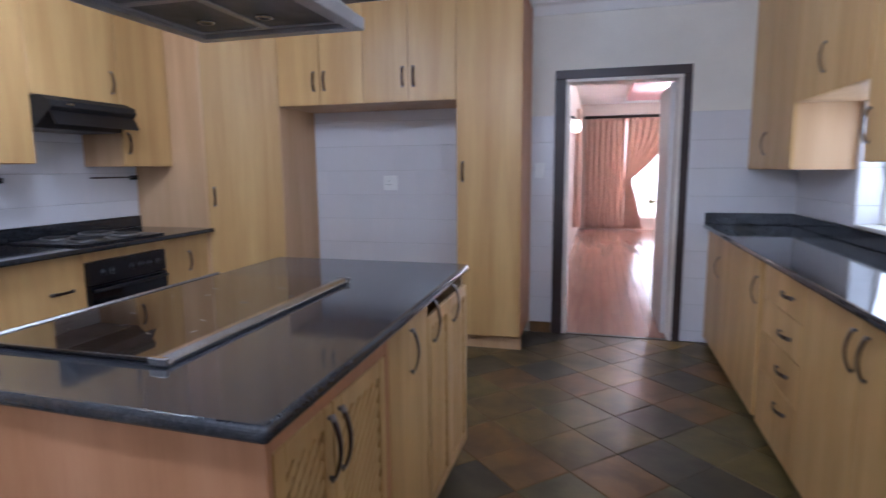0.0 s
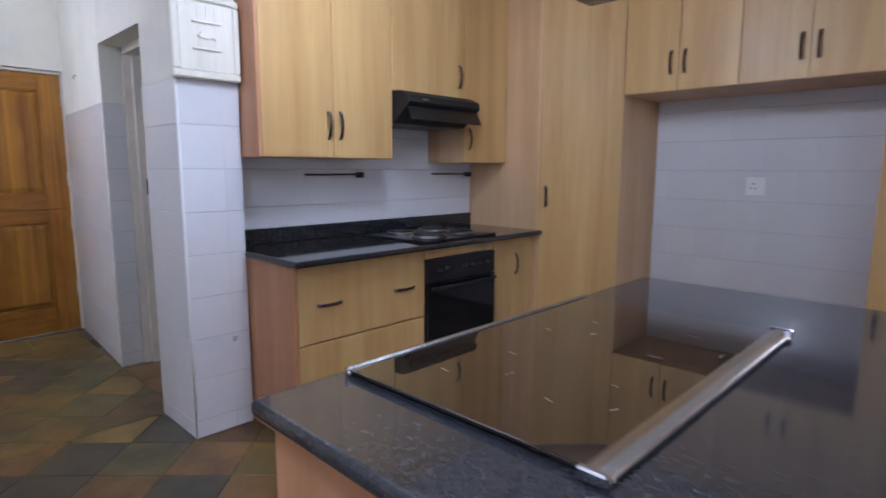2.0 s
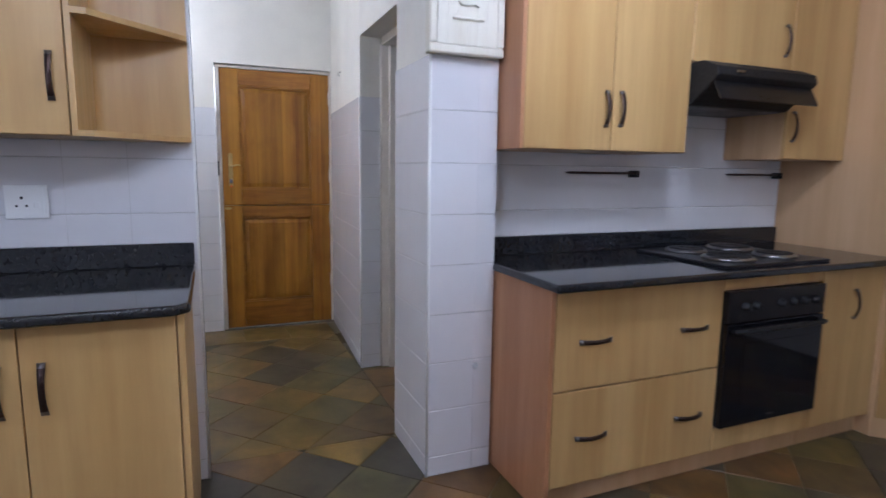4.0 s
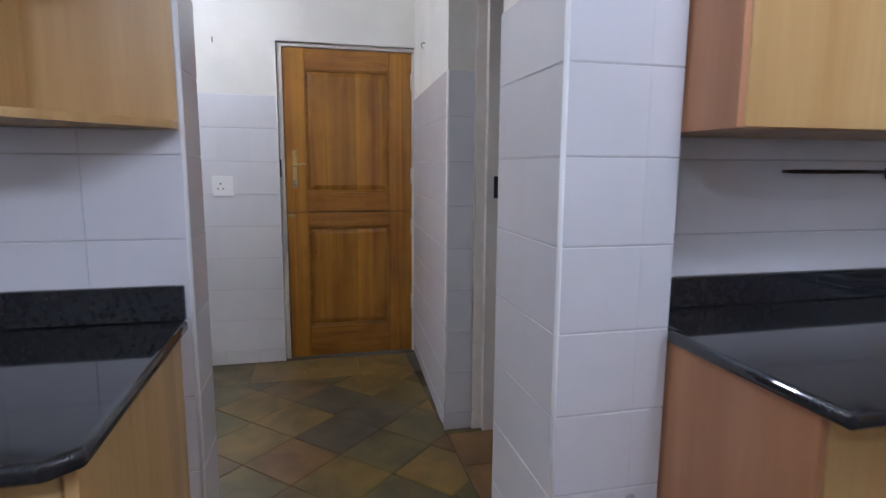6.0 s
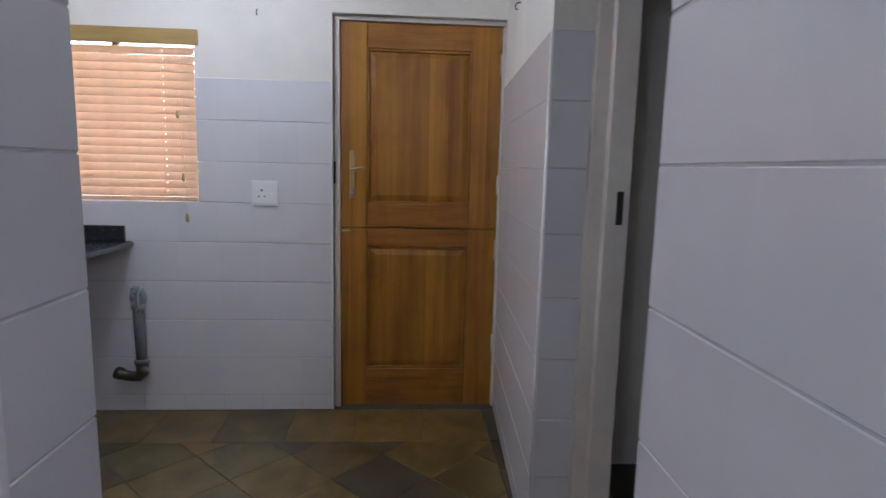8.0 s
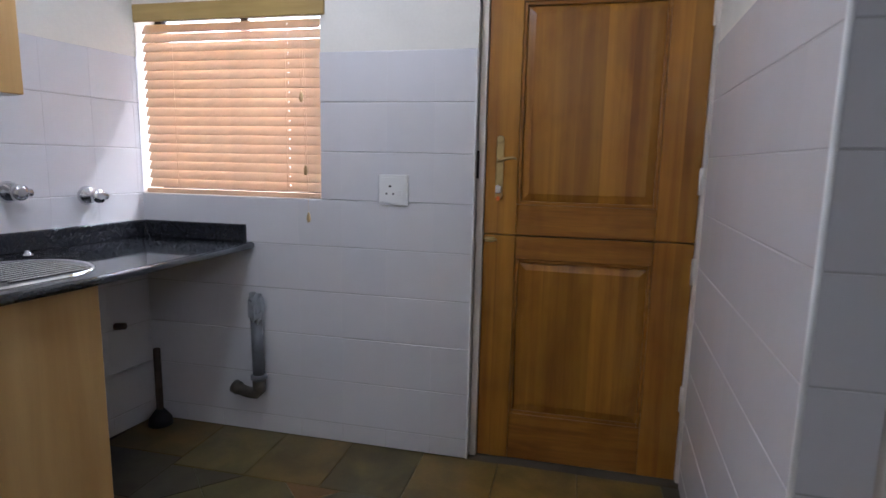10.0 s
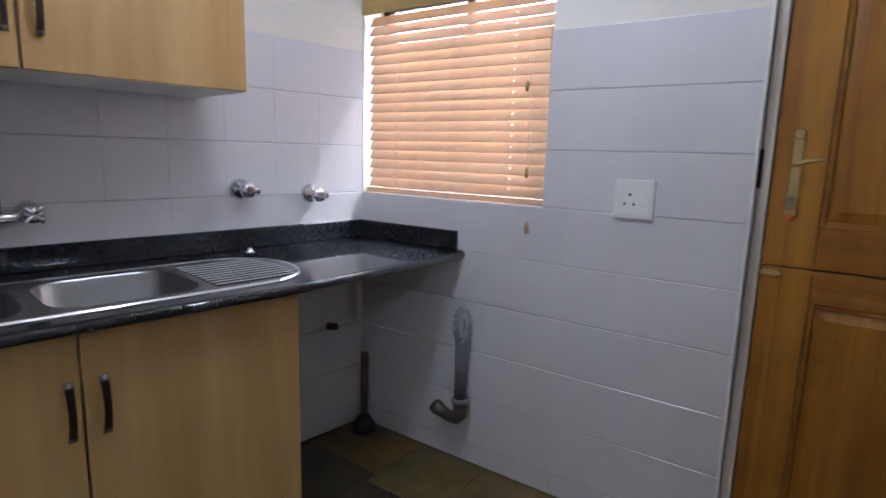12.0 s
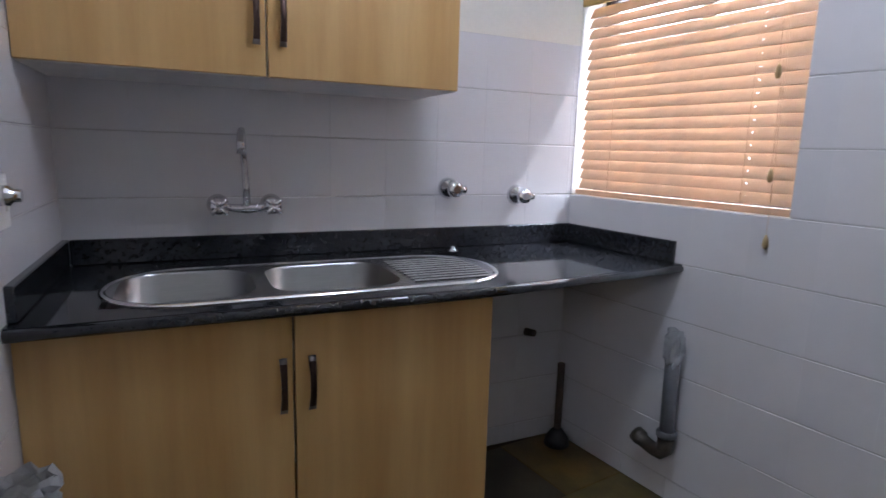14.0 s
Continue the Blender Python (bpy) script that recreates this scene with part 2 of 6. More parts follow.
def slate_material(name, random_socket):
    """Riven slate: each slab takes its own mix of olive, rust, ochre and blue-grey, stained and cleft."""
    m, nt, b = material(name)
    mp = coords(nt, (1, 1, 1))
    geo = nt.nodes.new("ShaderNodeObjectInfo" if random_socket == "Random" else "ShaderNodeNewGeometry")
    base = ramp(nt, geo.outputs[random_socket], [(0.0, (0.061, 0.053, 0.035)), (0.13, (0.131, 0.093, 0.029)), (0.27, (0.159, 0.108, 0.030)), (0.40, (0.098, 0.083, 0.035)),
                                                 (0.53, (0.147, 0.082, 0.029)), (0.64, (0.068, 0.058, 0.037)), (0.74, (0.114, 0.090, 0.031)), (0.86, (0.106, 0.070, 0.027)), (0.94, (0.191, 0.126, 0.033))])
    base.color_ramp.interpolation = "CONSTANT"
    off = nt.nodes.new("ShaderNodeVectorMath")
    off.operation = "SCALE"
    off.inputs[0].default_value = (31.0, 17.0, 9.0)
    nt.links.new(geo.outputs[random_socket], off.inputs["Scale"])
    add = nt.nodes.new("ShaderNodeVectorMath")
    nt.links.new(mp.outputs[0], add.inputs[0])
    nt.links.new(off.outputs[0], add.inputs[1])
    stain = noise_node(nt, add, 4.2, 4, 0.5, 0.3)
    cleft = noise_node(nt, add, 5.5, 4, 0.45, 0.5)
    grain = noise_node(nt, add, 70.0, 4)
    warm = ramp(nt, stain.outputs[0], [(0.32, (0.70, 0.68, 0.74)), (0.50, (1.0, 0.98, 0.95)), (0.68, (1.30, 1.20, 0.98))])
    weak = mix(nt, 1.0, base.outputs[0], warm.outputs[0], "MULTIPLY")
    dark = ramp(nt, cleft.outputs[0], [(0.32, (0.66, 0.66, 0.66)), (0.56, (1.04, 1.04, 1.04))])
    g = ramp(nt, grain.outputs[0], [(0.3, (0.90,) * 3), (0.7, (1.05,) * 3)])
    nt.links.new(mix(nt, 1.0, mix(nt, 1.0, weak, dark.outputs[0], "MULTIPLY"), g.outputs[0], "MULTIPLY"), b.inputs["Base Color"])
    r = ramp(nt, stain.outputs[0], [(0.3, (0.40,) * 3), (0.65, (0.29,) * 3)])
    nt.links.new(r.outputs[0], b.inputs["Roughness"])
    bump(nt, b, cleft.outputs[0], 0.20, 0.010)
    return m


def granite_material(name, gain, gloss, lo=0.62, hi=1.3):
    """Polished stone: small light and dark grains under a mirror-like polish."""
    m, nt, b = material(name)
    mp = coords(nt, (1, 1, 1))
    v = nt.nodes.new("ShaderNodeTexVoronoi")
    v.inputs["Scale"].default_value = 230.0
    nt.links.new(mp.outputs[0], v.inputs["Vector"])
    n = noise_node(nt, mp, 60.0, 5, 0.6)
    cloud = noise_node(nt, mp, 7.0, 4)
    flecks = ramp(nt, n.outputs[0], [(p, tuple(q * gain for q in c)) for p, c in ((0.36, (0.014, 0.0145, 0.017)), (0.54, (0.0175, 0.0185, 0.021)), (0.70, (0.022, 0.0235, 0.027)))])
    cells = ramp(nt, v.outputs["Color"], [(0.2, (lo,) * 3), (0.9, (hi,) * 3)])
    c = mix(nt, 1.0, flecks.outputs[0], cells.outputs[0], "MULTIPLY")
    r = ramp(nt, cloud.outputs[0], [(0.3, (gloss + 0.025,) * 3), (0.7, (gloss,) * 3)])
    nt.links.new(c, b.inputs["Base Color"])
    nt.links.new(r.outputs[0], b.inputs["Roughness"])
    b.inputs["IOR"].default_value = 1.6
    return m


def hob_glass_material():
    """Dark brown ceramic glass."""
    m, nt, b = material("brown_ceramic_glass")
    mp = coords(nt, (1, 1, 1))
    n = noise_node(nt, mp, 300.0, 2)
    c = ramp(nt, n.outputs[0], [(0.3, (0.016, 0.010, 0.007)), (0.8, (0.035, 0.022, 0.014))])
    nt.links.new(c.outputs[0], b.inputs["Base Color"])
    b.inputs["Roughness"].default_value, b.inputs["IOR"].default_value = 0.02, 2.1
    return m


def thin_material(name, colour, through_part, rough):
    """Thin slats or cloth that let some of the light through."""
    m, nt, b = material(name)
    mp = coords(nt, (1, 1, 1))
    n = noise_node(nt, mp, 14.0, 4)
    c = ramp(nt, n.outputs[0], [(0.3, tuple(v * 0.86 for v in colour)), (0.7, colour)])
    t, s = nt.nodes.new("ShaderNodeBsdfTranslucent"), nt.nodes.new("ShaderNodeMixShader")
    s.inputs[0].default_value = through_part
    b.inputs["Roughness"].default_value = rough
    nt.links.new(c.outputs[0], b.inputs["Base Color"])
    nt.links.new(c.outputs[0], t.inputs[0])
    nt.links.new(b.outputs[0], s.inputs[1])
    nt.links.new(t.outputs[0], s.inputs[2])
    nt.links.new(s.outputs[0], nt.nodes["Material Output"].inputs[0])
    return m


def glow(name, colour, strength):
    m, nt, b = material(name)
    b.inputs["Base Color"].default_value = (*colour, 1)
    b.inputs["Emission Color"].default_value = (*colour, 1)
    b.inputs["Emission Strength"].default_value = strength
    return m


def glass_material(name, rough=0.0):
    m, nt, b = material(name)
    b.inputs["Base Color"].default_value = (0.95, 0.97, 0.97, 1)
    b.inputs["Roughness"].default_value, b.inputs["IOR"].default_value = rough, 1.45
    b.inputs["Transmission Weight"].default_value = 1.0
    return m


M_TILE, M_GRANITE, M_HOBGLASS = tile_material(), granite_material("polished_black_granite", 1.15, 0.05, 0.92, 1.06), hob_glass_material()
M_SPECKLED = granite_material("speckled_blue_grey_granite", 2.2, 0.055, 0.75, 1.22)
M_SLATE, M_SLATE_REST = slate_material("riven_slate", "Random"), slate_material("riven_slate_rest", "Random Per Island")
M_SLAT = thin_material("blind_slat", (0.73, 0.530, 0.355), 0.25, 0.45)
M_CURTAIN = thin_material("apricot_curtain", (0.74, 0.52, 0.41), 0.38, 0.85)
M_NET = thin_material("net_curtain", (0.90, 0.87, 0.86), 0.7, 0.9)
M_GLASS, M_WRAP = glass_material("window_glass"), thin_material("cloudy_plastic_wrap", (0.50, 0.52, 0.54), 0.45, 0.18)
M_DIFFUSER = glow("lamp_diffuser", (1.0, 0.95, 0.9), 4.0)
M_WALLLAMP = glow("wall_lamp_glass", (1.0, 0.88, 0.75), 6.0)
M_PINKCEIL = plain("pink_ceiling_paint", (0.75, 0.42, 0.40), 0.8, 0, 60, 0.03)


# ---- builders ----
def thing(name, loc=(0, 0, 0), turn=0.0, **tags):
    ob = new(name)
    ob.location, ob.rotation_euler = loc, (0, 0, radians(turn))
    ob.empty_display_size = 0.1
    return tagged(ob, **tags)


def part(name, bm, mat, parent=None, label="", smooth=False, mats=()):
    """Links a bmesh as one mesh object under a thing or under a part, in the thing's own coordinates."""
    me = bpy.data.meshes.new(name)
    bm.normal_update()
    if smooth:
        for f in bm.faces:
            f.smooth = True
    bm.to_mesh(me)
    bm.free()
    for m in (mat, *mats):
        me.materials.append(m)
    ob = new(name, me)
    ob.parent = parent
    return tagged(ob, label=label)


def box(bm, x0, x1, y0, y1, z0, z1, bevel=0.0, segments=1, slot=0):
    made = bmesh.ops.create_cube(bm, size=1.0)
    vs = made["verts"]
    for v in vs:
        v.co = Vector(((x0 + x1) / 2 + v.co.x * (x1 - x0), (y0 + y1) / 2 + v.co.y * (y1 - y0), (z0 + z1) / 2 + v.co.z * (z1 - z0)))
    faces = {f for v in vs for f in v.link_faces}
    for f in faces:
        f.material_index = slot
    if bevel:
        edges = {e for v in vs for e in v.link_edges}
        bmesh.ops.bevel(bm, geom=list(edges), offset=bevel, segments=segments, profile=0.5, affect="EDGES", material=slot)
    return bm


def boxes(*specs, bevel=0.0):
    bm = bmesh.new()
    for s in specs:
        box(bm, *s, bevel=bevel)
    return bm


def tube(bm, points, radius, sides=12, slot=0, cap=True):
    """A round tube along points; radius may be one number or one for each point."""
    pts = [Vector(p) for p in points]
    radii = radius if isinstance(radius, (list, tuple)) else [radius] * len(pts)
    rings, up = [], None
    for i, p in enumerate(pts):
        d = (pts[min(i + 1, len(pts) - 1)] - pts[max(i - 1, 0)]).normalized()
        if up is None or abs(up.dot(d)) > 0.95:
            up = Vector((0, 0, 1)) if abs(d.z) < 0.9 else Vector((1, 0, 0))
        a = d.cross(up).normalized()
        up = a.cross(d).normalized()
        rings.append([bm.verts.new(p + radii[i] * (math.cos(k * math.tau / sides) * a + math.sin(k * math.tau / sides) * up)) for k in range(sides)])
    made = []
    for r0, r1 in zip(rings, rings[1:]):
        for k in range(sides):
            made.append(bm.faces.new((r0[k], r0[(k + 1) % sides], r1[(k + 1) % sides], r1[k])))
    if cap:
        made += [bm.faces.new(rings[0][::-1]), bm.faces.new(rings[-1])]
    for f in made:
        f.material_index, f.smooth = slot, len(f.verts) == 4
    return bm


def lathe(bm, profile, centre=(0, 0, 0), axis="z", sides=24, slot=0):
    """A turned shape from (radius, height) pairs about an axis through centre."""
    c = Vector(centre)
    rings = []
    for r, h in profile:
        ring = []
        for k in range(sides):
            u, w = r * math.cos(k * math.tau / sides), r * math.sin(k * math.tau / sides)
            ring.append(bm.verts.new(c + {"z": Vector((u, w, h)), "x": Vector((h, u, w)), "y": Vector((w, h, u))}[axis]))
        rings.append(ring)
    made = []
    for r0, r1 in zip(rings, rings[1:]):
        for k in range(sides):
            made.append(bm.faces.new((r0[k], r0[(k + 1) % sides], r1[(k + 1) % sides], r1[k])))
    made += [bm.faces.new(rings[0][::-1]), bm.faces.new(rings[-1])]
    for f in made:
        f.material_index, f.smooth = slot, len(f.verts) == 4
    return bm


def bow_handle(x, y, z, length=0.142, level=False, rise=0.027):
    """A bowed strip handle with chrome feet, standing out of a front at y towards -y."""
    bm = bmesh.new()
    n, w, t = 12, 0.0075, 0.0022
    rows = []
    for i in range(n + 1):
        s = i / n * 2 - 1
        along, out = s * length / 2, rise * (1 - 0.72 * s * s)
        wide = w * (1.0 + 0.25 * s * s)
        row = []
        for du, dn in ((-1, -1), (1, -1), (1, 1), (-1, 1)):
            row.append((along, y - out + dn * t, du * wide))
        rows.append(row)
    verts = []
    for row in rows:
        verts.append([bm.verts.new((x + a, b, z + c) if level else (x + c, b, z + a)) for a, b, c in row])
    for i, (r0, r1) in enumerate(zip(verts, verts[1:])):
        for k in range(4):
            f = bm.faces.new((r0[k], r0[(k + 1) % 4], r1[(k + 1) % 4], r1[k]))
            f.smooth = True
            f.material_index = 1 if i in (0, n - 1) else 0
    bm.faces.new(verts[0][::-1]).material_index = 1
    bm.faces.new(verts[-1]).material_index = 1
    for s in (-1, 1):
        a = s * (length / 2 - 0.006)
        px, pz = (x + a, z) if level else (x, z + a)
        lathe(bm, [(0.0055, y), (0.0045, y - rise * 0.36)], (px, 0, pz), "y", 10, 1)
    bmesh.ops.recalc_face_normals(bm, faces=bm.faces)
    return bm


def front(cab, name, x0, x1, z0, z1, handle=None, mat=None, gap=0.0018, depth=0.018):
    """A door or drawer front in the plane y=0 of a unit; handle: (x, z, level)."""
    d = part(name, box(bmesh.new(), x0 + gap, x1 - gap, 0.0, depth, z0 + gap, z1 - gap, 0.0016), mat or M_DOOR, cab)
    if handle:
        part("handle", bow_handle(handle[0], 0.0, handle[1], level=len(handle) > 2 and handle[2]), M_GRIP, d, "dark bronze bow handle with paler metal ends", mats=(M_GRIPEND,))
    return d


def unit(name, loc, turn, w, depth, z0, z1, fronts, plinth=0.0, label="", group="", carcass=None, skip_body=False):
    """A cabinet unit: x along its front, front in the plane y=0 and facing -y, body behind it."""
    cab = thing(name, loc, turn, label=label, category="cabinet", group=group)
    if not skip_body:
        bm = box(bmesh.new(), 0.001, w - 0.001, 0.0185, depth, z0 + plinth, z1, 0.001)
        part("body", bm, carcass or M_CARCASS, cab)
    if plinth:
        part("plinth", box(bmesh.new(), 0.0, w, 0.055, 0.073, 0.0, z0 + plinth), M_CARCASS, cab)
    for f in fronts:
        front(cab, *f)
    return cab


def worktop(name, outline, z1, thick, label, r=0.012, stone=None):
    """A slab with a rounded edge, from a plan outline run anticlockwise."""
    bm = bmesh.new()
    vs = [bm.verts.new((x, y, z1 - thick)) for x, y in outline]
    f = bm.faces.new(vs)
    ext = bmesh.ops.extrude_face_region(bm, geom=[f])
    bmesh.ops.translate(bm, vec=(0, 0, thick), verts=[v for v in ext["geom"] if isinstance(v, bmesh.types.BMVert)])
    bmesh.ops.recalc_face_normals(bm, faces=bm.faces)
    es = [e for e in bm.edges]
    bmesh.ops.bevel(bm, geom=es, offset=r, segments=4, profile=0.5, affect="EDGES")
    ob = part(name, bm, stone or M_GRANITE)
    return tagged(ob, label=label, category="worktop")


def wall(name, label, *specs, mat=None):
    ob = part(name, boxes(*specs), mat or M_WALL)
    return tagged(ob, label=label, category="wall", kind="structure")


# ---- setting ----
CEIL, HIGH = 2.5, 2.64
NORTH, EAST, SOUTH, STOVE, LEFT = 4.585, 1.62, -2.0, -3.05, -3.19
WEST, SINK, PASS = -5.39, -0.77, 1.584
DADO = 1.685

floor = tagged(part("floor", boxes((-5.6, EAST + 0.2, SOUTH - 0.2, NORTH + 0.02, -0.12, -0.008)), M_GROUT), label="riven multicolour slate tile floor laid diagonally", category="floor", kind="structure")
lounge_floor = tagged(part("lounge_floor", boxes((-1.6, 4.5, NORTH + 0.02, 12.7, -0.12, -0.011)), M_DARKGAP), label="polished red-brown wooden strip floor of the lounge", category="floor", kind="structure")
tagged(part("ceiling", boxes((-3.385, EAST + 0.2, SOUTH - 0.2, NORTH + 0.15, CEIL, CEIL + 0.15)), M_CEIL), label="plain white painted ceiling", category="ceiling", kind="structure")
tagged(part("scullery_ceiling", boxes((-5.6, -3.386, SINK - 0.6, 3.45, HIGH, HIGH + 0.15)), M_CEIL), label="plain white scullery ceiling", category="ceiling", kind="structure")
tagged(part("lounge_ceiling", boxes((-1.6, 4.5, NORTH + 0.151, 12.7, 2.58, 2.72)), M_CEIL), label="white lounge ceiling", category="ceiling", kind="structure")

wall_north = wall("wall_north", "white kitchen wall with tiled dado round the lounge doorway",
                  (STOVE - 0.2, 0.02, NORTH, NORTH + 0.15, 0, CEIL), (0.86, EAST + 0.2, NORTH, NORTH + 0.15, 0, CEIL), (0.02, 0.86, NORTH, NORTH + 0.15, 1.965, CEIL))
wall_east = wall("wall_east", "white tiled kitchen wall with a low window over the east worktop", (EAST, EAST + 0.2, SOUTH, 2.84, 0, CEIL), (EAST, EAST + 0.2, 3.65, NORTH, 0, CEIL), (EAST, EAST + 0.2, 2.84, 3.65, 0, 0.985), (EAST, EAST + 0.2, 2.84, 3.65, 1.62, CEIL))
wall("wall_south", "white kitchen wall with an assumed wide window", (-3.6, -1.35, SOUTH - 0.2, SOUTH, 0, CEIL), (0.95, EAST + 0.2, SOUTH - 0.2, SOUTH, 0, CEIL), (-1.35, 0.95, SOUTH - 0.2, SOUTH, 0, 1.02), (-1.35, 0.95, SOUTH - 0.2, SOUTH, 2.12, CEIL))
wall_stove = wall("wall_stove", "white wall behind the stove worktop", (-3.295, STOVE, 1.80, NORTH, 0, CEIL))
wall_pillar = wall("wall_pillar", "tiled wall end beside the passage opening", (-3.295, -2.878, 1.516, 1.80, 0, CEIL))
wall_left = wall("wall_left", "tiled white wall between kitchen and scullery", (-3.385, LEFT, SOUTH, 0.685, 0, CEIL))
wall_nib = wall("wall_nib", "tiled end wall of the sink worktop", (-3.56, -3.39, SINK - 0.2, 0.1, 0, HIGH))
wall_west = wall("wall_west", "tiled scullery wall with window and yard door",
                 (WEST - 0.22, WEST, SINK - 0.2, -0.742, 0, HIGH), (WEST - 0.22, WEST, -0.742, 0.14, 0, 1.085), (WEST - 0.22, WEST, -0.742, 0.14, 1.905, HIGH),
                 (WEST - 0.22, WEST, 0.14, 0.795, 0, HIGH), (WEST - 0.22, WEST, 0.795, 1.65, 2.008, HIGH), (WEST - 0.22, WEST, 1.65, 1.9, 0, HIGH))
wall_sink = wall("wall_sink", "tiled scullery wall behind the sink", (WEST - 0.05, -3.56, SINK - 0.2, SINK, 0, HIGH))
wall_passage = wall("wall_passage", "tiled scullery wall beside the pantry doorway", (-4.42, -4.22, PASS + 0.03, PASS + 0.125, 0, HIGH), (-4.22, -3.295, PASS, PASS + 0.125, 2.03, HIGH))
skew = part("skewed_face", box(bmesh.new(), 0.0, 1.172, 0.0, 0.06, 0, HIGH), M_WALL, wall_passage)
skew.matrix_local = pose(WEST, PASS + 0.066, 0, 0, 0, -3.23)
wall("wall_pantry", "dim pantry walls beyond the doorway", (-4.9, -4.8, 1.709, 3.4, 0, HIGH), (-4.8, -3.295, 3.3, 3.4, 0, HIGH), (-4.8, -4.235, 1.709, 1.83, 0, HIGH), mat=M_WALL)
wall("wall_lounge_west", "lounge side wall", (-0.25, -0.10, NORTH + 0.151, 12.5, 0, 2.58), mat=M_SKIRT)
wall("wall_lounge_east", "lounge side wall", (4.2, 4.4, NORTH + 0.151, 12.5, 0, 2.58), mat=M_SKIRT)
wall("wall_lounge_north", "lounge end wall with a wide window", (-0.25, 0.45, 12.5, 12.7, 0, 2.58), (3.2, 4.4, 12.5, 12.7, 0, 2.58), (0.45, 3.2, 12.5, 12.7, 0, 0.25), (0.45, 3.2, 12.5, 12.7, 2.25, 2.58), mat=M_SKIRT)
wall("lounge_ceiling_panel", "pink painted lowered ceiling panel", (0.75, 3.2, 9.0, 11.3, 2.5, 2.578), mat=M_PINKCEIL)


def cornice(name, x0, y0, x1, y1, inward):
    """A coved strip between wall and ceiling. inward: the way into the room."""
    bm = bmesh.new()
    prof = [(0.0, -0.09), (0.012, -0.09), (0.02, -0.07), (0.045, -0.035), (0.075, -0.018), (0.08, 0.0), (0.0, 0.0)]
    ends = []
    for px, py in ((x0, y0), (x1, y1)):
        ends.append([bm.verts.new((px + inward[0] * o, py + inward[1] * o, CEIL + h)) for o, h in prof])
    for k in range(len(prof)):
        bm.faces.new((ends[0][k], ends[0][(k + 1) % len(prof)], ends[1][(k + 1) % len(prof)], ends[1][k]))
    bm.faces.new(ends[0][::-1]), bm.faces.new(ends[1])
    bmesh.ops.recalc_face_normals(bm, faces=bm.faces)
    return tagged(part(name, bm, M_CEIL), label="white coved plaster cornice", category="cornice", kind="structure")


cornice("cornice_north", -0.205, NORTH - 0.001, 1.28, NORTH - 0.001, (0, -1))


# doorway to the lounge
door_1 = thing("door_1", (0, NORTH, 0), label="white lounge door standing open in a cream frame with dark surround", category="door", kind="structure")
part("surround", boxes((-0.035, 0.045, -0.018, -0.001, 0, 1.945), (0.855, 0.91, -0.018, -0.001, 0, 1.945), (-0.035, 0.91, -0.018, -0.001, 1.945, 2.01), bevel=0.003), M_DARKBROWN, door_1, "dark brown painted door surround")
part("frame", boxes((0.02, 0.075, -0.012, 0.165, 0, 1.92), (0.825, 0.86, -0.012, 0.165, 0, 1.92), (0.02, 0.86, -0.012, 0.165, 1.92, 1.964), bevel=0.004), M_TRIM, door_1, "cream door frame")
leaf = part("leaf", box(bmesh.new(), 0.795, 0.835, 0.166, 0.95, 0.006, 1.915, 0.002), M_WHITEDOOR, door_1, "white painted door leaf")
bm = bmesh.new()
lathe(bm, [(0.026, 0.0), (0.026, -0.006), (0.010, -0.010), (0.010, -0.035), (0.022, -0.042), (0.026, -0.055), (0.016, -0.066)], (0.795, 0.89, 0.99), "x", 16)
part("door_knob", bm, M_BRASS, leaf)
part("threshold", box(bmesh.new(), 0.076, 0.824, -0.02, 0.02, -0.006, 0.006, 0.002), M_BRASSPIPE, door_1)

# pantry doorway: pressed steel frame
door_2 = thing("door_2", (-4.22, 1.709, 0), label="empty pantry doorway with a cream steel frame", category="door", kind="structure")
part("frame", boxes((-0.012, 0.022, 0.0, 0.12, 0, 2.0), (0.022, 0.05, 0.045, 0.12, 0, 2.0), (0.022, 0.924, 0.0, 0.12, 1.985, 2.03), (0.89, 0.924, 0.0, 0.12, 0, 1.985), bevel=0.003), M_TRIM, door_2, "cream painted steel frame")
part("strike_plate", boxes((0.0502, 0.0520, 0.080, 0.100, 1.12, 1.22)), M_DARKGAP, door_2, "dark lock strike plate")

# yard door: two-leaf stable door
door_3 = thing("door_3", (WEST, 0, 0), label="closed honey-brown pine stable door with brass lock", category="door", kind="structure")
part("frame", boxes((-0.20, -0.03, 0.80, 0.827, 0, 1.99), (-0.20, -0.03, 1.637, 1.6495, 0, 1.984), (-0.20, -0.03, 0.80, 1.6495, 1.9845, 2.005), bevel=0.002), M_TRIM, door_3, "cream door frame")


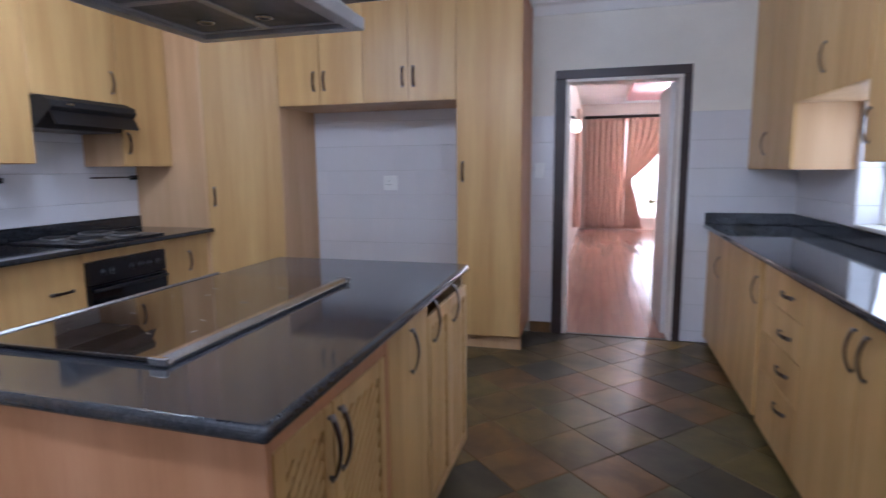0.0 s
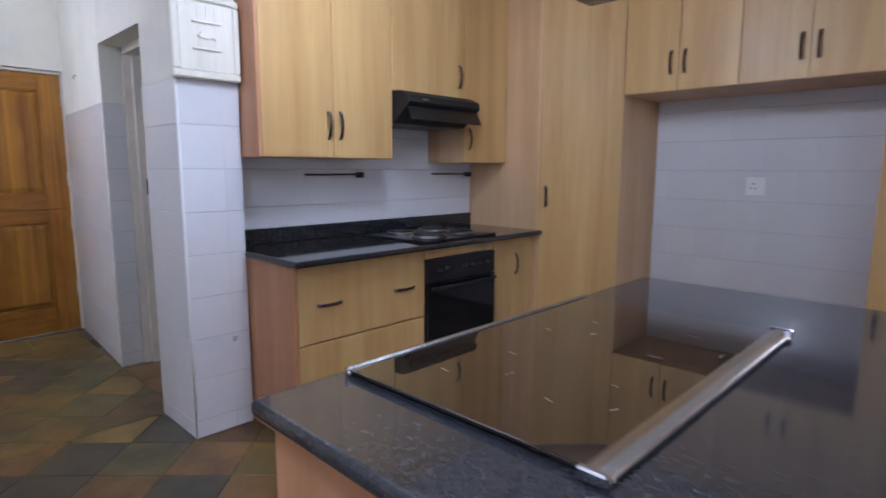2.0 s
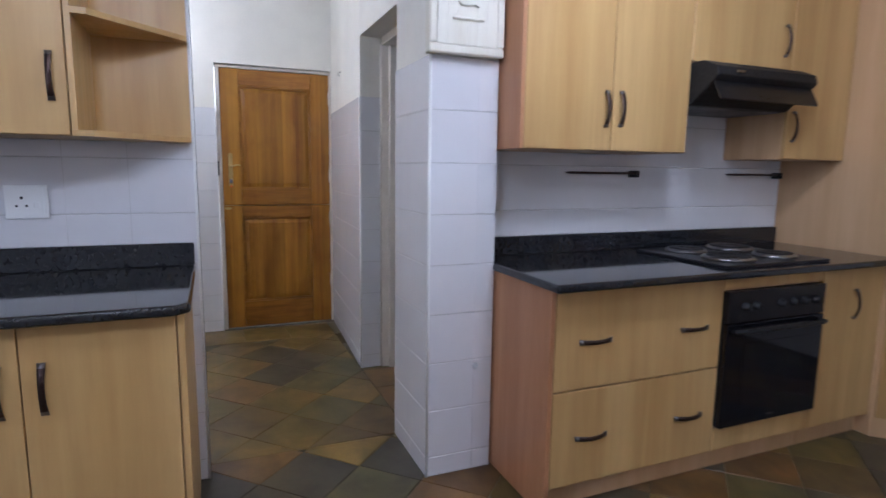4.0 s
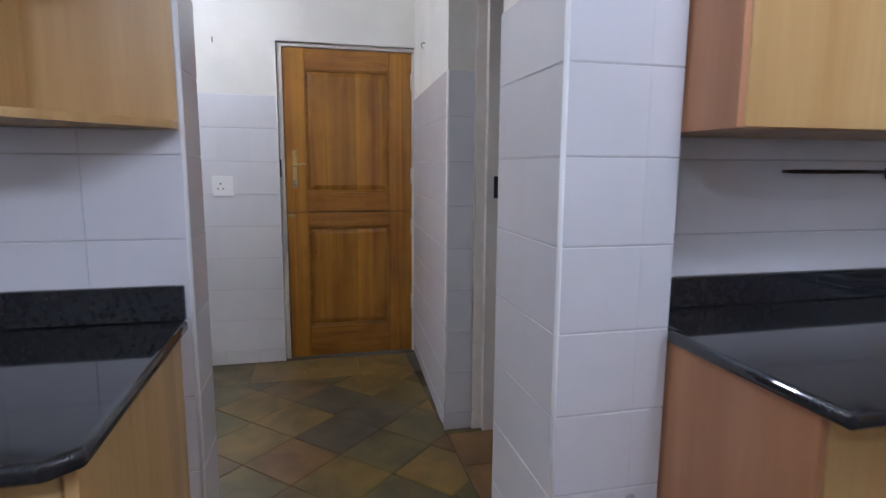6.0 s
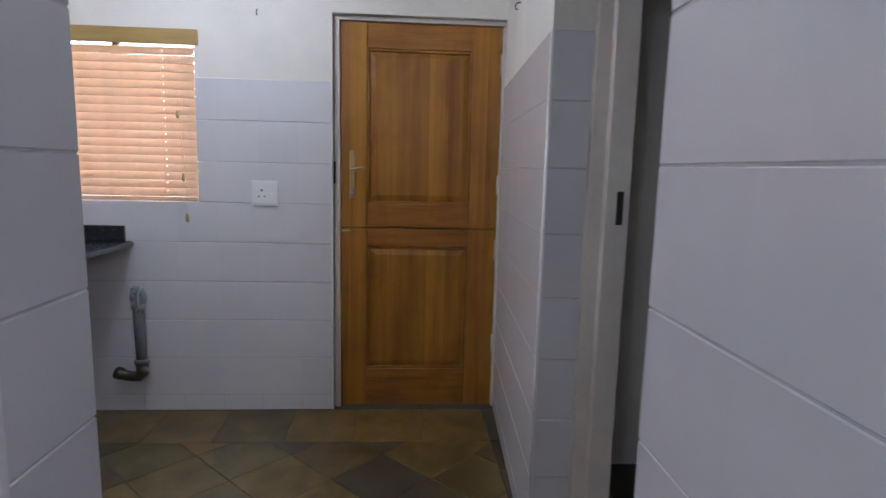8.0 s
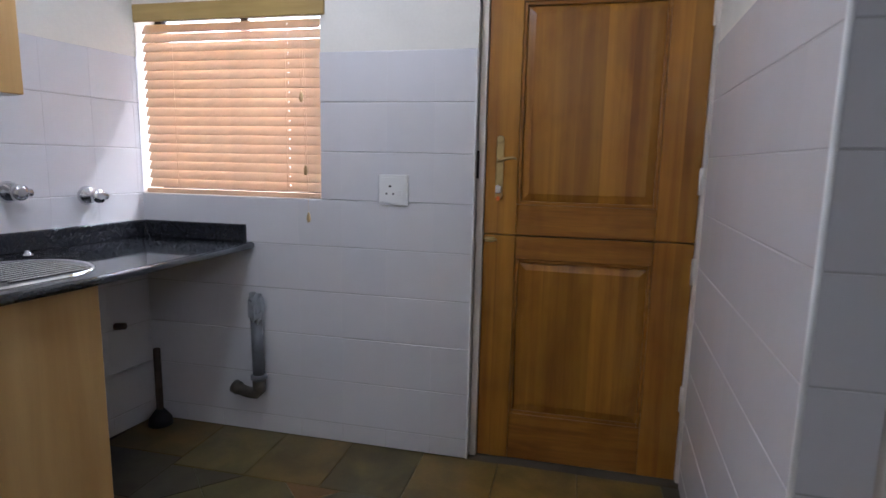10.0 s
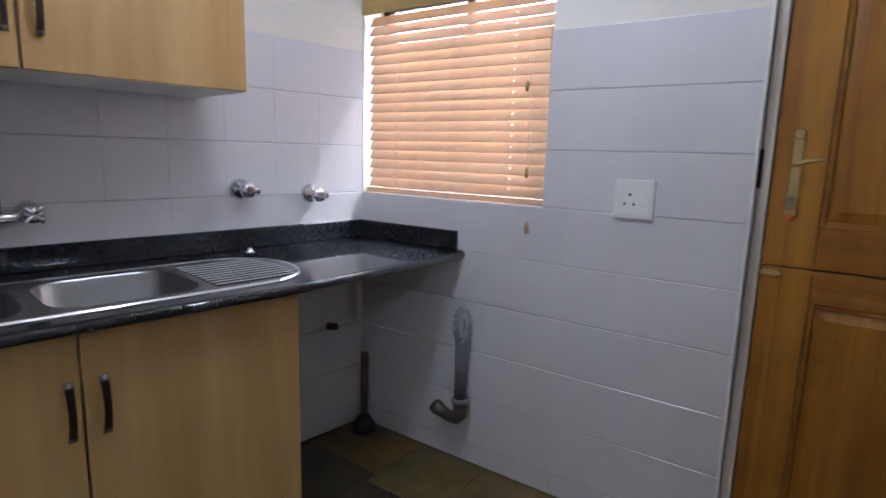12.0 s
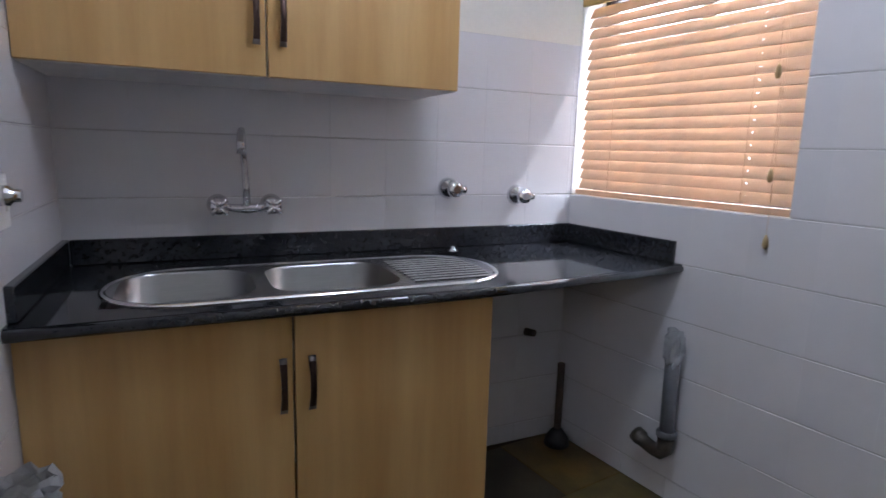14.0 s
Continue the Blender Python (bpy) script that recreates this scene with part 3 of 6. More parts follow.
def stable_leaf(name, z0, z1, panel):
    """One leaf: stiles, rails and a fielded panel."""
    y0, y1, xf, xb = 0.829, 1.635, -0.045, -0.085
    p0, p1, q0, q1 = panel
    bm = boxes((xb, xf, y0, p0, z0, z1), (xb, xf, p1, y1, z0, z1), bevel=0.002)
    ob = part(name, bm, M_PINE, door_3)
    part("rail", boxes((xb, xf - 0.0008, p0 + 0.0005, p1 - 0.0005, z0 + 0.001, q0), (xb, xf - 0.0008, p0 + 0.0005, p1 - 0.0005, q1, z1 - 0.001), bevel=0.002), M_PINE_RAIL, ob)
    bm = bmesh.new()
    a = 0.045
    outer = [(p0, q0), (p1, q0), (p1, q1), (p0, q1)]
    inner = [(p0 + a, q0 + a), (p1 - a, q0 + a), (p1 - a, q1 - a), (p0 + a, q1 - a)]
    lo = [bm.verts.new((xf - 0.020, y, z)) for y, z in outer]
    mid = [bm.verts.new((xf - 0.017, y, z)) for y, z in [(p0 + 0.012, q0 + 0.012), (p1 - 0.012, q0 + 0.012), (p1 - 0.012, q1 - 0.012), (p0 + 0.012, q1 - 0.012)]]
    hi = [bm.verts.new((xf - 0.006, y, z)) for y, z in inner]
    for r0, r1 in ((lo, mid), (mid, hi)):
        for k in range(4):
            bm.faces.new((r0[k], r0[(k + 1) % 4], r1[(k + 1) % 4], r1[k]))
    bm.faces.new(hi)
    bmesh.ops.recalc_face_normals(bm, faces=bm.faces)
    part("panel", bm, M_PINE, ob)
    bm = bmesh.new()
    m = 0.014
    for s in ((p0, p0 + m, q0, q1), (p1 - m, p1, q0, q1), (p0 + m, p1 - m, q0, q0 + m), (p0 + m, p1 - m, q1 - m, q1)):
        box(bm, xf - 0.0195, xf - 0.006, s[0] + 0.0002, s[1] - 0.0002, s[2] + 0.0002, s[3] - 0.0002, 0.002)
    part("moulding", bm, M_PINE_RAIL, ob)
    return ob


part("stop_board", box(bmesh.new(), -0.105, -0.0855, 0.80, 1.648, 0.0, 1.99), M_PINE, door_3)
upper = stable_leaf("upper_leaf", 0.968, 1.982, (0.960, 1.490, 1.09, 1.86))
lower = stable_leaf("lower_leaf", 0.004, 0.9645, (0.960, 1.490, 0.205, 0.87))
bm = box(bmesh.new(), -0.0445, -0.040, 0.872, 0.902, 1.125, 1.345, 0.003)
lathe(bm, [(0.015, -0.040), (0.013, -0.036)], (0, 0.887, 1.345), "x", 14)
lathe(bm, [(0.015, -0.040), (0.013, -0.036)], (0, 0.887, 1.125), "x", 14)
part("lock_plate", bm, M_BRASS, upper, "brass lock plate")
bm = bmesh.new()
tube(bm, [(-0.04, 0.887, 1.262), (0.0, 0.887, 1.262), (0.008, 0.895, 1.262), (0.010, 0.918, 1.270), (0.006, 0.942, 1.274), (0.004, 0.958, 1.270)], [0.008, 0.008, 0.0075, 0.006, 0.005, 0.004], 10)
part("lever", bm, M_BRASS, upper, "brass lever")
bm = bmesh.new()
tube(bm, [(-0.04, 0.887, 1.165), (-0.012, 0.887, 1.165)], 0.004, 8)
box(bm, -0.016, -0.013, 0.876, 0.898, 1.135, 1.165, 0.001)
part("key", bm, M_CHROME, upper)
part("key_tag", box(bmesh.new(), -0.018, -0.015, 0.880, 0.894, 1.105, 1.122, 0.002), M_RED, upper, "small orange key tag")
bm = bmesh.new()
tube(bm, [(-0.040, 0.815, 0.945), (-0.040, 0.885, 0.945)], 0.0042, 8)
box(bm, -0.0445, -0.039, 0.838, 0.875, 0.935, 0.955, 0.002)
part("bolt", bm, M_BRASS, lower, "small brass bolt")
for z in (0.35, 0.86, 1.20, 1.80):
    bm = bmesh.new()
    tube(bm, [(-0.038, 1.636, z - 0.05), (-0.038, 1.636, z + 0.05)], 0.009, 8)
    part("hinge", bm, M_TRIM, lower if z < 0.9 else upper)

part("keep_plate", boxes((-0.036, -0.024, 0.797, 0.806, 1.19, 1.30)), M_DARKGAP, door_3, "dark lock keep on the jamb")

# scullery window
window_1 = thing("window_1", (WEST, 0, 0), label="window with white reveal behind the wooden blind", category="window", kind="structure")
part("window_frame", boxes((-0.16, -0.12, -0.740, -0.702, 1.087, 1.903), (-0.16, -0.12, 0.10, 0.138, 1.087, 1.903), (-0.16, -0.12, -0.702, 0.10, 1.087, 1.13), (-0.16, -0.12, -0.702, 0.10, 1.860, 1.903), (-0.16, -0.12, -0.30, -0.265, 1.13, 1.860), bevel=0.003), M_DARKBROWN, window_1)
for a, b in ((-0.701, -0.301), (-0.264, 0.099)):
    g = part("pane", boxes((-0.143, -0.138, a, b, 1.131, 1.859)), M_GLASS, window_1)
    g.visible_shadow = False

# kitchen window: unseen, assumed in the south wall to let in fill daylight
window_2 = thing("window_2", (0, SOUTH, 0), label="wide white framed kitchen window, assumed out of view", category="window", kind="structure")
part("window_frame", boxes((-1.348, -1.30, -0.16, -0.12, 1.022, 2.118), (0.90, 0.948, -0.16, -0.12, 1.022, 2.118), (-1.30, 0.90, -0.16, -0.12, 1.022, 1.07), (-1.30, 0.90, -0.16, -0.12, 2.07, 2.118), (-0.22, -0.18, -0.16, -0.12, 1.07, 2.07), bevel=0.003), M_WHITEDOOR, window_2)
for a, b in ((-1.299, -0.221), (-0.179, 0.899)):
    g = part("pane", boxes((a, b, -0.143, -0.138, 1.071, 2.069)), M_GLASS, window_2)
    g.visible_shadow = False

# low window over the east worktop
window_4 = thing("window_4", (EAST, 0, 0), label="low white framed window between worktop and wall cupboards", category="window", kind="structure")
part("window_frame", boxes((0.12, 0.16, 2.842, 2.88, 0.987, 1.618), (0.12, 0.16, 3.61, 3.648, 0.987, 1.618), (0.12, 0.16, 2.88, 3.61, 0.987, 1.025), (0.12, 0.16, 2.88, 3.61, 1.58, 1.618), bevel=0.003), M_WHITEDOOR, window_4)
g = part("pane", boxes((0.138, 0.143, 2.881, 3.609, 1.026, 1.579)), M_GLASS, window_4)
g.visible_shadow = False

# lounge window
window_3 = thing("window_3", (0, 12.5, 0), label="wide bright lounge window", category="window", kind="structure")
part("window_frame", boxes((0.452, 0.50, 0.05, 0.1, 0.252, 2.248), (3.15, 3.198, 0.05, 0.1, 0.252, 2.248), (0.5, 3.15, 0.05, 0.1, 0.252, 0.30), (0.5, 3.15, 0.05, 0.1, 2.20, 2.248), (1.80, 1.85, 0.05, 0.1, 0.30, 2.20), bevel=0.003), M_WHITEDOOR, window_3)
for a, b in ((0.501, 1.799), (1.851, 3.149)):
    g = part("pane", boxes((a, b, 0.07, 0.076, 0.301, 2.199)), M_GLASS, window_3)
    g.visible_shadow = False

tagged(part("ground", boxes((-900, 900, -900, 900, -0.30, -0.13)), plain("pale_yard", (0.32, 0.29, 0.25), 0.9, 0, 3, 0.1)), label="pale paved ground outside", category="ground", kind="structure")

# Glowing sheets stand in for daylight outside the scullery and lounge windows.
tagged(part("backdrop", boxes((-9.02, -9.0, -4, 4.5, -0.13, 4.2)), glow("yard_glow", (1.0, 0.98, 0.95), 2.7)), label="pale glowing sheet in place of the yard outside the scullery", category="backdrop", kind="structure")
tagged(part("backdrop", boxes((-3, 7, 15.0, 15.02, -0.13, 5)), glow("garden_glow", (1.0, 0.99, 0.98), 6.0)), label="bright glowing sheet in place of the garden beyond the lounge window", category="backdrop", kind="structure")

# ---- kitchen: stove run along the west wall ----
TOP, THICK = 0.885, 0.03
unit("drawer_unit", (-2.462, 1.815, 0), 90, 0.815, 0.585, 0, TOP - THICK,
     [("drawer_front", 0.018, 0.815, 0.475, 0.852, (0.19, 0.655, True)), ("drawer_front", 0.018, 0.815, 0.105, 0.472, (0.19, 0.29, True))], 0.10,
     "oak laminate unit with two deep drawers and bow handles", "stove run units")
for z, k in ((0.655, 0), (0.29, 1)):
    d = [o for o in bpy.data.objects if o.name.startswith("drawer_front")][k]
    part("handle", bow_handle(0.665, 0.0, z, level=True), M_GRIP, d, "dark bronze bow handle with paler metal ends", mats=(M_GRIPEND,))
drawer_unit = bpy.data.objects["drawer_unit"]
part("end_panel", box(bmesh.new(), -0.002, 0.0165, 0.0, 0.585, 0.0, TOP - THICK - 0.001, 0.001), M_PANEL, drawer_unit, "pinkish beech end panel")

oven_unit = unit("oven_housing", (-2.462, 2.632, 0), 90, 0.592, 0.585, 0, TOP - THICK, [("top_rail", 0.0, 0.592, 0.795, 0.852), ("lower_rail", 0.0, 0.592, 0.105, 0.205)], 0.10, "oak laminate housing round the built-in oven", "stove run units")
unit("base_cupboard", (-2.462, 3.226, 0), 90, 0.434, 0.585, 0, TOP - THICK, [("door", 0.0, 0.434, 0.105, 0.852, (0.23, 0.675))], 0.10, "oak laminate base cupboard beside the oven", "stove run units")

oven = thing("oven", (-2.462, 2.638, 0), 90, label="black built-in electric oven with a glass door and knobs", category="oven")
part("body", box(bmesh.new(), 0.004, 0.576, 0.002, 0.018, 0.212, 0.788), M_BLACKMATT, oven)
oven_door = part("door", box(bmesh.new(), 0.0, 0.58, -0.024, 0.001, 0.212, 0.655, 0.004, 2), M_OVENGLASS, oven, "black glass oven door")
part("window", box(bmesh.new(), 0.10, 0.48, -0.0255, -0.0235, 0.29, 0.57, 0.0008), M_OVENGLASS, oven_door)
bm = bmesh.new()
tube(bm, [(0.03, -0.024, 0.625), (0.03, -0.052, 0.63), (0.06, -0.058, 0.63), (0.52, -0.058, 0.63), (0.55, -0.052, 0.63), (0.55, -0.024, 0.625)], 0.010, 10)
part("handle", bm, M_BLACKMATT, oven_door, "black bar handle")
panel = part("control_panel", box(bmesh.new(), 0.0, 0.58, -0.022, 0.001, 0.66, 0.79, 0.004, 2), M_BLACK, oven)
for kx in (0.09, 0.15, 0.30, 0.37, 0.44, 0.51):
    bm = lathe(bmesh.new(), [(0.020, -0.022), (0.020, -0.030), (0.016, -0.032), (0.014, -0.046), (0.010, -0.048)], (kx, 0, 0.725), "y", 18)
    part("knob", bm, M_BLACKMATT, panel)
part("badge", box(bmesh.new(), 0.27, 0.31, -0.0252, -0.0242, 0.235, 0.242), M_STEEL, oven)

worktop("worktop", [(STOVE + 0.002, 1.803), (-2.86, 1.803), (-2.86, 1.785), (-2.385, 1.785), (-2.385, 3.658), (STOVE + 0.002, 3.658)], TOP, THICK, "polished black granite worktop of the stove run", 0.011)
tagged(part("splashback", box(bmesh.new(), STOVE + 0.002, STOVE + 0.022, 1.803, 3.658, TOP + 0.001, 0.968, 0.003), M_GRANITE), label="black granite upstand behind the stove worktop", category="upstand")

hob = thing("plate_hob", (-2.70, 2.92, TOP), 90, label="black enamel hob with four solid plates", category="hob")
bm = box(bmesh.new(), -0.31, 0.31, -0.255, 0.255, 0.0005, 0.012, 0.004, 2)
part("tray", bm, M_BLACK, hob)
for px, py, r in ((-0.14, -0.115, 0.09), (0.14, -0.115, 0.075), (-0.14, 0.12, 0.075), (0.14, 0.12, 0.09)):
    plate = part("plate", lathe(bmesh.new(), [(r + 0.006, 0.0125), (r + 0.006, 0.022), (r + 0.001, 0.026), (r, 0.0310), (r * 0.45, 0.0310), (r * 0.42, 0.0290)], (px, py, 0), "z", 32), M_BLACKMATT, hob, smooth=False)
    bm = lathe(bmesh.new(), [(r + 0.017, 0.0122), (r + 0.015, 0.021), (r + 0.009, 0.0270), (r + 0.002, 0.0265)], (px, py, 0), "z", 32)
    part("rim", bm, M_BOWL, plate, "dull steel plate rim")

# wall cupboards over the stove run
UP = -2.71
cup = unit("wall_cupboard", (UP, 1.825, 0), 90, 0.797, 0.336, 1.343, 2.46, [("door", 0.0, 0.4, 1.343, 2.46, (0.367, 1.505)), ("door", 0.4, 0.797, 1.343, 2.46, (0.438, 1.508))], 0, "tall oak laminate wall cupboard with two doors", "stove wall cupboards")
part("end_panel", box(bmesh.new(), -0.017, -0.0005, 0.0, 0.336, 1.343, 2.46, 0.001), M_PANEL, cup, "pinkish beech end panel")
unit("wall_cupboard", (UP, 2.624, 0), 90, 0.60, 0.336, 1.725, 2.46, [("door", 0.0, 0.6, 1.725, 2.46, (0.545, 1.855))], 0, "oak laminate wall cupboard above the cooker hood", "stove wall cupboards")
unit("wall_cupboard", (UP, 3.226, 0), 90, 0.43, 0.336, 1.330, 2.46, [("door", 0.0, 0.43, 1.330, 2.46, (0.04, 1.48))], 0, "narrow oak laminate wall cupboard beside the hood", "stove wall cupboards")

hood = thing("cooker_hood", (UP, 2.626, 0), 90, label="black slimline cooker hood under a wall cupboard", category="hood")
bm = bmesh.new()
prof = [(0.33, 1.720), (-0.055, 1.720), (-0.125, 1.690), (-0.135, 1.655), (-0.120, 1.640), (-0.02, 1.560), (0.0, 1.545), (0.33, 1.545)]
sides = [[bm.verts.new((x, y, z)) for y, z in prof] for x in (0.004, 0.594)]
for k in range(len(prof)):
    bm.faces.new((sides[0][k], sides[0][(k + 1) % len(prof)], sides[1][(k + 1) % len(prof)], sides[1][k]))
bm.faces.new(sides[0][::-1]), bm.faces.new(sides[1])
bmesh.ops.recalc_face_normals(bm, faces=bm.faces)
bmesh.ops.bevel(bm, geom=list(bm.edges), offset=0.004, segments=2, profile=0.5, affect="EDGES")
part("shell", bm, M_BLACKMATT, hood)
bm = bmesh.new()
qs = [bm.verts.new(p) for p in ((0.012, -0.112, 1.633), (0.588, -0.112, 1.633), (0.588, -0.150, 1.560), (0.012, -0.150, 1.560), (0.012, -0.106, 1.630), (0.588, -0.106, 1.630), (0.588, -0.142, 1.556), (0.012, -0.142, 1.556))]
for f in ((0, 1, 2, 3), (7, 6, 5, 4), (0, 4, 5, 1), (1, 5, 6, 2), (2, 6, 7, 3), (3, 7, 4, 0)):
    bm.faces.new([qs[i] for i in f])
bmesh.ops.recalc_face_normals(bm, faces=bm.faces)
part("visor", bm, M_BLACK, hood, "glossy black front visor")
part("badge", box(bmesh.new(), 0.10, 0.145, -0.1365, -0.1335, 1.667, 1.677), M_STEEL, hood)
part("filter", box(bmesh.new(), 0.03, 0.568, 0.02, 0.30, 1.540, 1.5445), M_FILTER, hood)

for a, b in ((2.245, 2.66), (3.25, 3.645)):
    r = thing("towel_rail", (STOVE, 0, 1.255), label="thin dark metal rail on the tiled wall under a cupboard", category="rail", group="wall rails")
    bm = tube(bmesh.new(), [(0.045, a, 0), (0.045, b - 0.02, 0)], 0.0055, 8)
    part("bar", bm, M_GRIP, r)
    for y in (b - 0.045, b - 0.025):
        part("bracket", box(bmesh.new(), 0.0065, 0.05, y - 0.006, y + 0.006, -0.02, 0.012, 0.002), M_BLACKMATT, r)
    bm = tube(bmesh.new(), [(0.0065, a + 0.01, 0), (0.045, a + 0.01, 0)], 0.005, 8)
    part("end_stop", bm, M_GRIP, r)

# distribution box on the wall end
dbox = thing("meter_box", (-2.878, 1.492, 1.686), 90, label="limed pale wooden meter box with carved motif on its lid", category="box")
part("body", box(bmesh.new(), 0.0, 0.297, -0.040, -0.001, 0.0, 0.350, 0.003), M_LIMED, dbox)
bm = boxes((-0.004, 0.301, -0.058, -0.0405, -0.004, 0.030), (-0.004, 0.301, -0.058, -0.0405, 0.322, 0.354), (-0.004, 0.028, -0.058, -0.0405, 0.0305, 0.3215), (0.269, 0.301, -0.058, -0.0405, 0.0305, 0.3215), bevel=0.006)
bdoor = part("door", bm, M_LIMED, dbox)
for k in range(6):
    part("board", box(bmesh.new(), 0.0285 + k * 0.04, 0.0684 + k * 0.04, -0.055, -0.0405, 0.031, 0.321, 0.0004), M_LIMED, bdoor)
for z, a, b in ((0.118, 0.085, 0.212), (0.232, 0.085, 0.212), (0.326, 0.03, 0.267)):
    part("batten", box(bmesh.new(), a, b, -0.065, -0.0585 if z > 0.3 else -0.0555, z, z + 0.010, 0.003), M_LIMED, bdoor)
bm = bmesh.new()
shape = [(-0.045, 0.0), (-0.032, 0.014), (-0.005, 0.016), (0.02, 0.006), (0.04, 0.016), (0.036, 0.0), (0.04, -0.014), (0.02, -0.006), (-0.005, -0.014), (-0.032, -0.012)]
lo = [bm.verts.new((0.150 + x, -0.0555, 0.180 + z)) for x, z in shape]
hi = [bm.verts.new((0.150 + x * 0.95, -0.066, 0.180 + z * 0.9)) for x, z in shape]
for k in range(len(shape)):
    bm.faces.new((lo[k], lo[(k + 1) % len(shape)], hi[(k + 1) % len(shape)], hi[k]))
bm.faces.new(hi)
bmesh.ops.recalc_face_normals(bm, faces=bm.faces)
part("motif", bm, M_LIMED, bdoor, "small carved motif")

# ---- kitchen: corner pantry, fridge recess and tall cupboard on the north wall ----
P0, P1, TALLY = Vector((-2.43, 3.66)), Vector((-2.04, 4.03)), 4.03
pantry = thing("corner_pantry", (0, 0, 0), label="full-height oak laminate corner pantry with a diagonal door", category="cabinet")
bm = bmesh.new()
outline = [(STOVE + 0.002, 3.661), (P0.x, P0.y + 0.001), (P1.x - 0.002, P1.y), (P1.x - 0.002, NORTH - 0.002), (STOVE + 0.002, NORTH - 0.002)]
inset = Vector((-1, 1)).normalized() * 0.02
outline[1], outline[2] = (P0.x + inset.x * 1.2, P0.y + 0.001), (P1.x - 0.002, P1.y + inset.y * 1.2)
lo = [bm.verts.new((x, y, 0.0)) for x, y in outline]
hi = [bm.verts.new((x, y, 2.46)) for x, y in outline]
for k in range(5):
    bm.faces.new((lo[k], lo[(k + 1) % 5], hi[(k + 1) % 5], hi[k]))
bm.faces.new(lo[::-1]), bm.faces.new(hi)
bmesh.ops.recalc_face_normals(bm, faces=bm.faces)
part("body", bm, M_CARCASS, pantry)
diag = (P1 - P0)
dl = diag.length
turn_m = pose(P0.x, P0.y, 0, 0, 0, math.degrees(math.atan2(diag.y, diag.x)))
bm = box(bmesh.new(), 0.002, dl - 0.002, 0.0, 0.018, 0.10, 2.455, 0.0016)
bm.transform(turn_m)
pdoor = part("door", bm, M_DOOR, pantry)
bm = bow_handle(0.045, 0.0, 1.11)
bm.transform(turn_m)
part("handle", bm, M_GRIP, pdoor, "dark bronze bow handle with paler metal ends", mats=(M_GRIPEND,))

over = thing("bridging_cupboard", (-2.04, TALLY, 0), 0, label="oak laminate cupboards bridging the empty fridge recess", category="cabinet")
part("body", box(bmesh.new(), 0.001, 1.374, 0.0185, NORTH - TALLY - 0.002, 1.768, 2.46), M_CARCASS, over)
for a, b, hx in ((0.0, 0.345, 0.30), (0.345, 0.688, 0.385), (0.688, 1.03, 0.99), (1.03, 1.375, 1.07)):
    front(over, "door", a, b, 1.768, 2.46, (hx, 1.937))
tall = unit("tall_cupboard", (-0.665, TALLY, 0), 0, 0.455, NORTH - TALLY - 0.002, 0, 2.46, [("door", 0.0, 0.455, 0.105, 2.46, (0.045, 1.275))], 0.10, "full-height oak laminate cupboard beside the recess", "", M_PANEL)

# ---- kitchen: island ----
IX0, IX1, IY0, IY1 = -1.19, -0.222, 0.94, 2.56
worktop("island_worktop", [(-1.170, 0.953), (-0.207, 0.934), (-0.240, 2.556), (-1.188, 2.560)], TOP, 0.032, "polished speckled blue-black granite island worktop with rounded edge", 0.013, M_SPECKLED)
BODY = TOP - 0.032
island = thing("island_end_panel", (0, 0, 0), label="pinkish beech end panel of the island", category="panel")
part("panel", box(bmesh.new(), IX0 + 0.05, -0.245, 0.985, 1.003, 0.0, BODY - 0.0005, 0.001), M_PANEL, island)
part("back_panel", box(bmesh.new(), IX0 + 0.05, IX0 + 0.068, 1.004, 2.52, 0.0, BODY - 0.0005, 0.001), M_PANEL, island)
